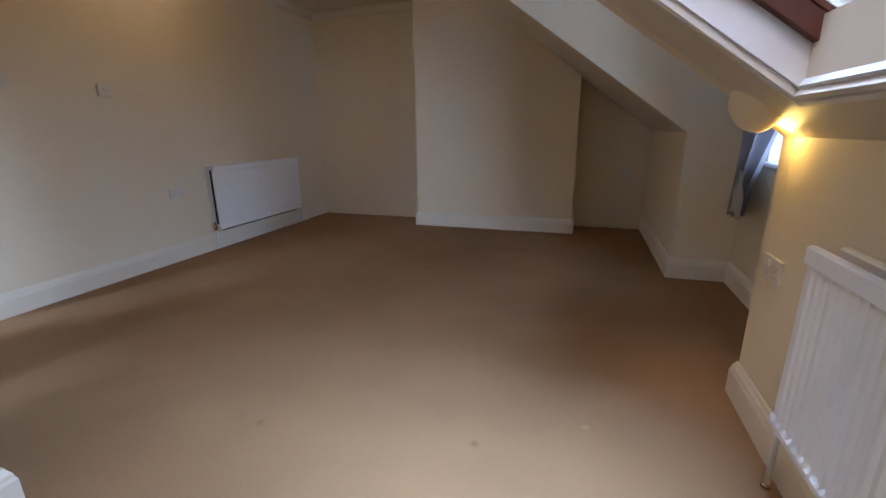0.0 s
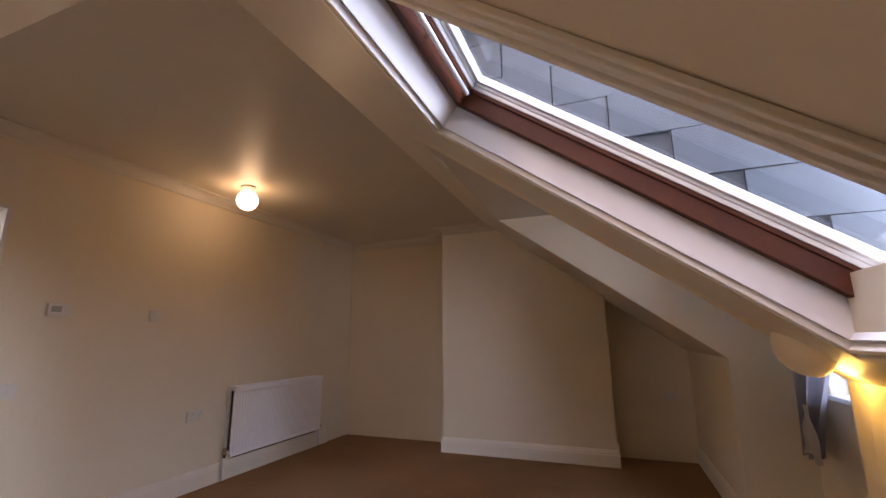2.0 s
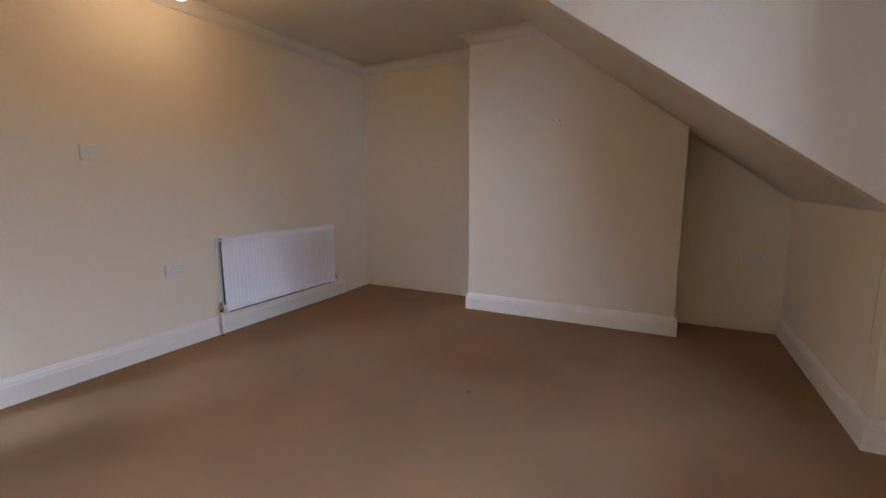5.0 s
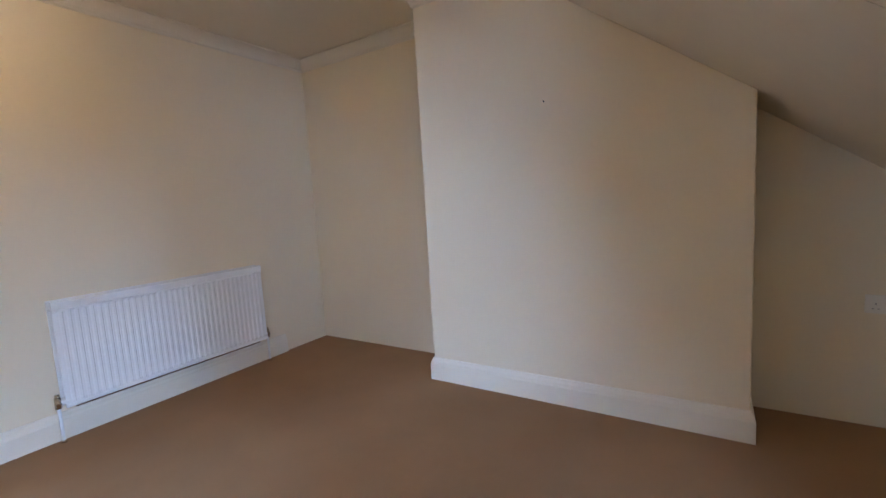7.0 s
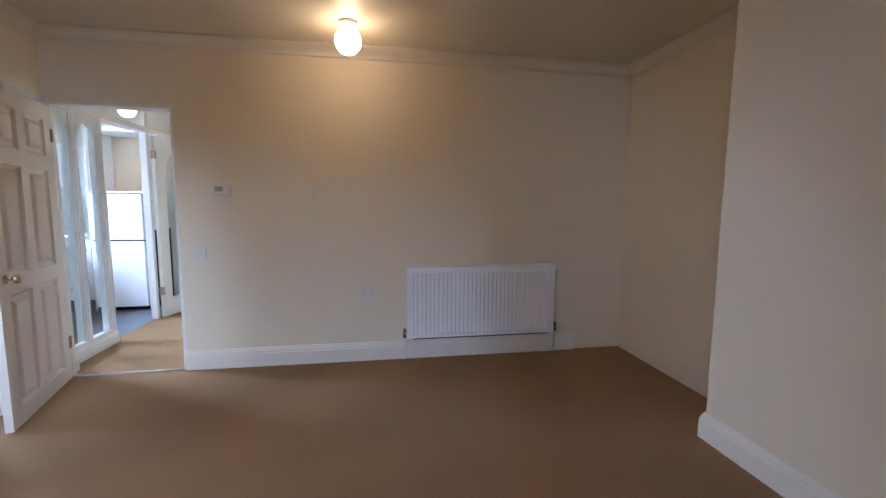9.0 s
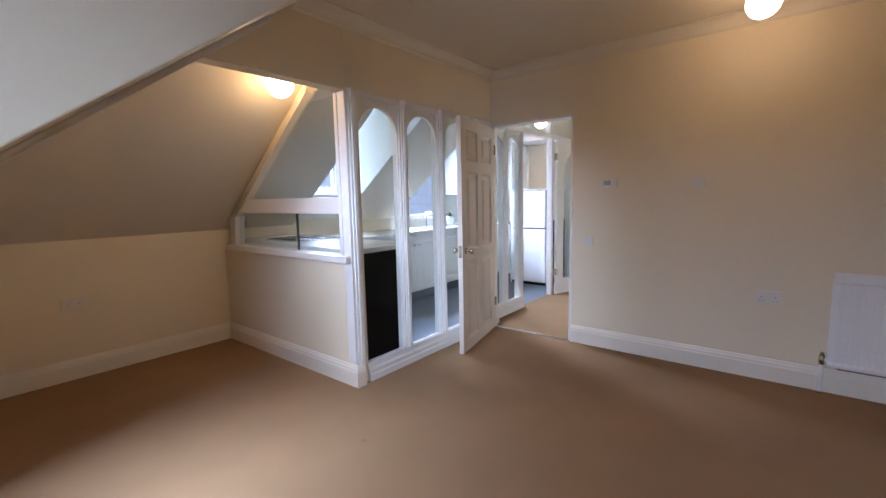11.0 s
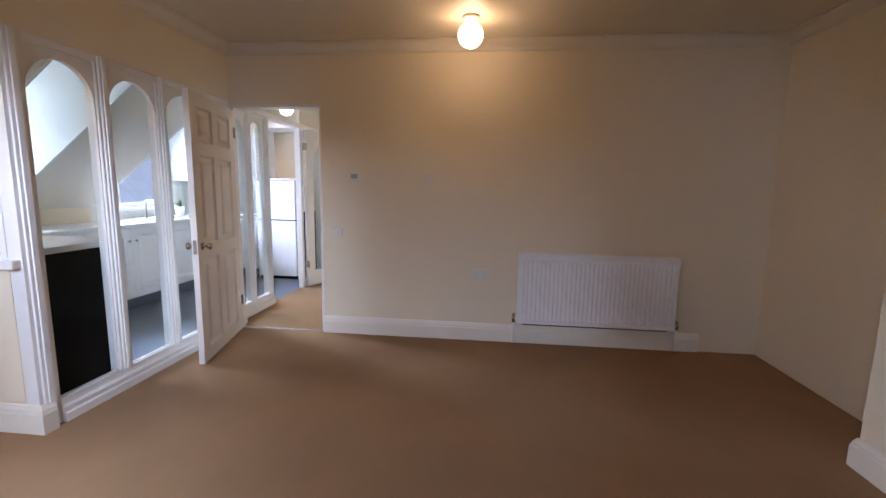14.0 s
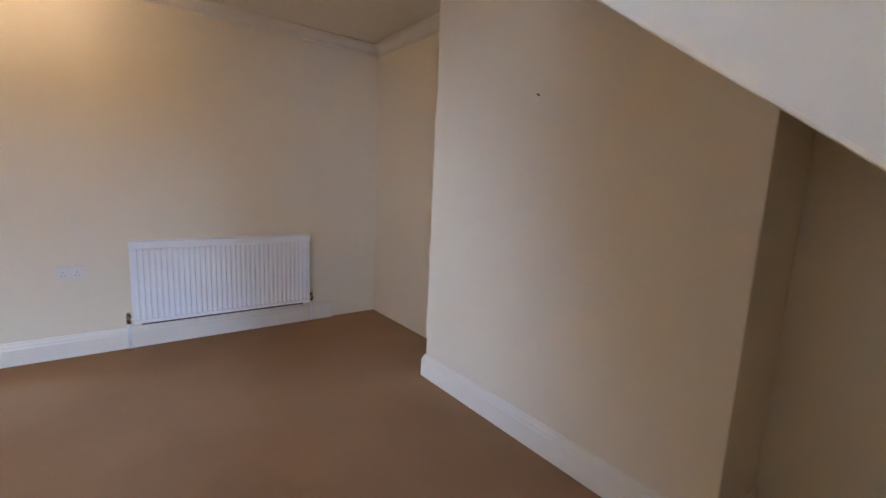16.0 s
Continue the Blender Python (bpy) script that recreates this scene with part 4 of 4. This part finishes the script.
part("box", box((-0.70, 0.0, 0), (1.44, 0.17, 0.115)), KITCHEN, led, bevel=0.004)
for x in (0.02, 0.16):
    part("socket_plate", box((x - 0.04, 0.17, 0.02), (x + 0.04, 0.178, 0.10)), PLASTIC, led, bevel=0.003)
    part("switch", box((x - 0.012, 0.178, 0.045), (x + 0.012, 0.184, 0.075)), DARK, led)
sink = thing("sink", (-1.05, -6.10, 0.902), "stainless steel sink with a tall tap", "sink")
part("bowl", ring(-0.42, 0.42, -0.22, 0.22, 0.03, -0.0, 0.012), STEEL, sink, bevel=0.004)
part("basin", box((-0.38, -0.18, 0.001), (0.38, 0.18, 0.004)), STEEL, sink)
part("tap", joined(rod((0, -0.17, 0.0), (0, -0.17, 0.20), 0.013), rod((0, -0.17, 0.20), (0, 0.0, 0.22), 0.010), rod((0, 0.0, 0.22), (0, 0.0, 0.18), 0.009)), STEEL, sink, "chrome tap", smooth=True)
plant = thing("potted_plant", (-1.50, -6.18, 0.902), "small green plant in a white pot", "plant")
part("pot", lathe([(0.045, 0), (0.060, 0.11), (0.064, 0.115), (0.064, 0.125), (0.055, 0.125), (0.052, 0.10)], sides=24), POT, plant, smooth=True)
rnd = random.Random(4)
for k in range(26):
    a, tilt, ln = rnd.random() * 6.28, rnd.uniform(0.1, 1.0), rnd.uniform(0.06, 0.12)
    d = Vector((math.cos(a) * math.sin(tilt), math.sin(a) * math.sin(tilt), math.cos(tilt)))
    s = Vector((-math.sin(a), math.cos(a), 0)) * 0.013
    o = Vector((0, 0, 0.11))
    bm = bmesh.new()
    pts = [o, o + d * ln * 0.5 + s, o + d * ln, o + d * ln * 0.5 - s]
    bm.faces.new([bm.verts.new(p) for p in pts])
    bmesh.ops.solidify(bm, geom=bm.faces[:], thickness=0.0015)
    part("leaf", bm, LEAF, plant)
fr = thing("fridge_freezer", (-2.65, -5.17, 0), "white fridge freezer with two doors", "fridge", 90)
part("body", box((-0.28, -0.54, 0.03), (0.28, -0.03, 1.385)), KITCHEN, fr, bevel=0.006)
part("freezer_door", box((-0.28, -0.595, 0.045), (0.28, -0.545, 0.828)), KITCHEN, fr, bevel=0.008)
part("fridge_door", box((-0.28, -0.595, 0.846), (0.28, -0.545, 1.385)), KITCHEN, fr, bevel=0.008)
part("gap_strip", box((-0.275, -0.56, 0.828), (0.275, -0.545, 0.846)), DARK, fr)
part("kick_strip", box((-0.27, -0.57, 0.0), (0.27, -0.40, 0.042)), BLACK, fr)
nic = thing("fridge_housing", (-2.65, -5.17, 0), "cream niche with a white shelf above the fridge", "niche", 90)
part("side_panel", box((-0.305, -0.56, 0), (-0.285, 0, 2.12)), KITCHEN, nic)
part("side_panel", box((0.285, -0.56, 0), (0.305, 0, 2.12)), KITCHEN, nic)
part("shelf", box((-0.285, -0.56, 1.395), (0.285, 0, 1.415)), KITCHEN, nic, bevel=0.003)
part("back", box((-0.285, -0.03, 1.416), (0.285, -0.004, 2.10)), CREAM, nic, "cream painted back")
part("top_rail", box((-0.305, -0.56, 2.10), (0.305, 0, 2.16)), KITCHEN, nic)
tagged(part("black_panel", box((-2.64, -4.86, 0.0), (-2.10, -4.842, 0.95)), BLACK, bevel=0.003), "matt black end panel beside the fridge", "panel")
# the glazed arched door standing open at the end of the hall
hd = thing("door_2", (-1.655, -4.57, 0.01), "white door with an arched glass panel", "door", 162)
tagged(hd, kind="structure")
ap = part("door_leaf", arched_panel(0.0, 0.76, 0.0, 2.02, 0.50, 1.86, 0.04, 0.19), WHITE, hd)
ob = part("solid_foot", box((0.13, -0.03, 0.05), (0.63, -0.01, 0.20)), WHITE, hd)
pane("pane", (0.12, -0.023, 0.18), (0.64, -0.018, 1.88), hd)
for z in (0.25, 1.75):
    part("hinge", box((-0.012, -0.045, z), (0.02, 0.004, z + 0.09)), STEEL, hd, bevel=0.002)
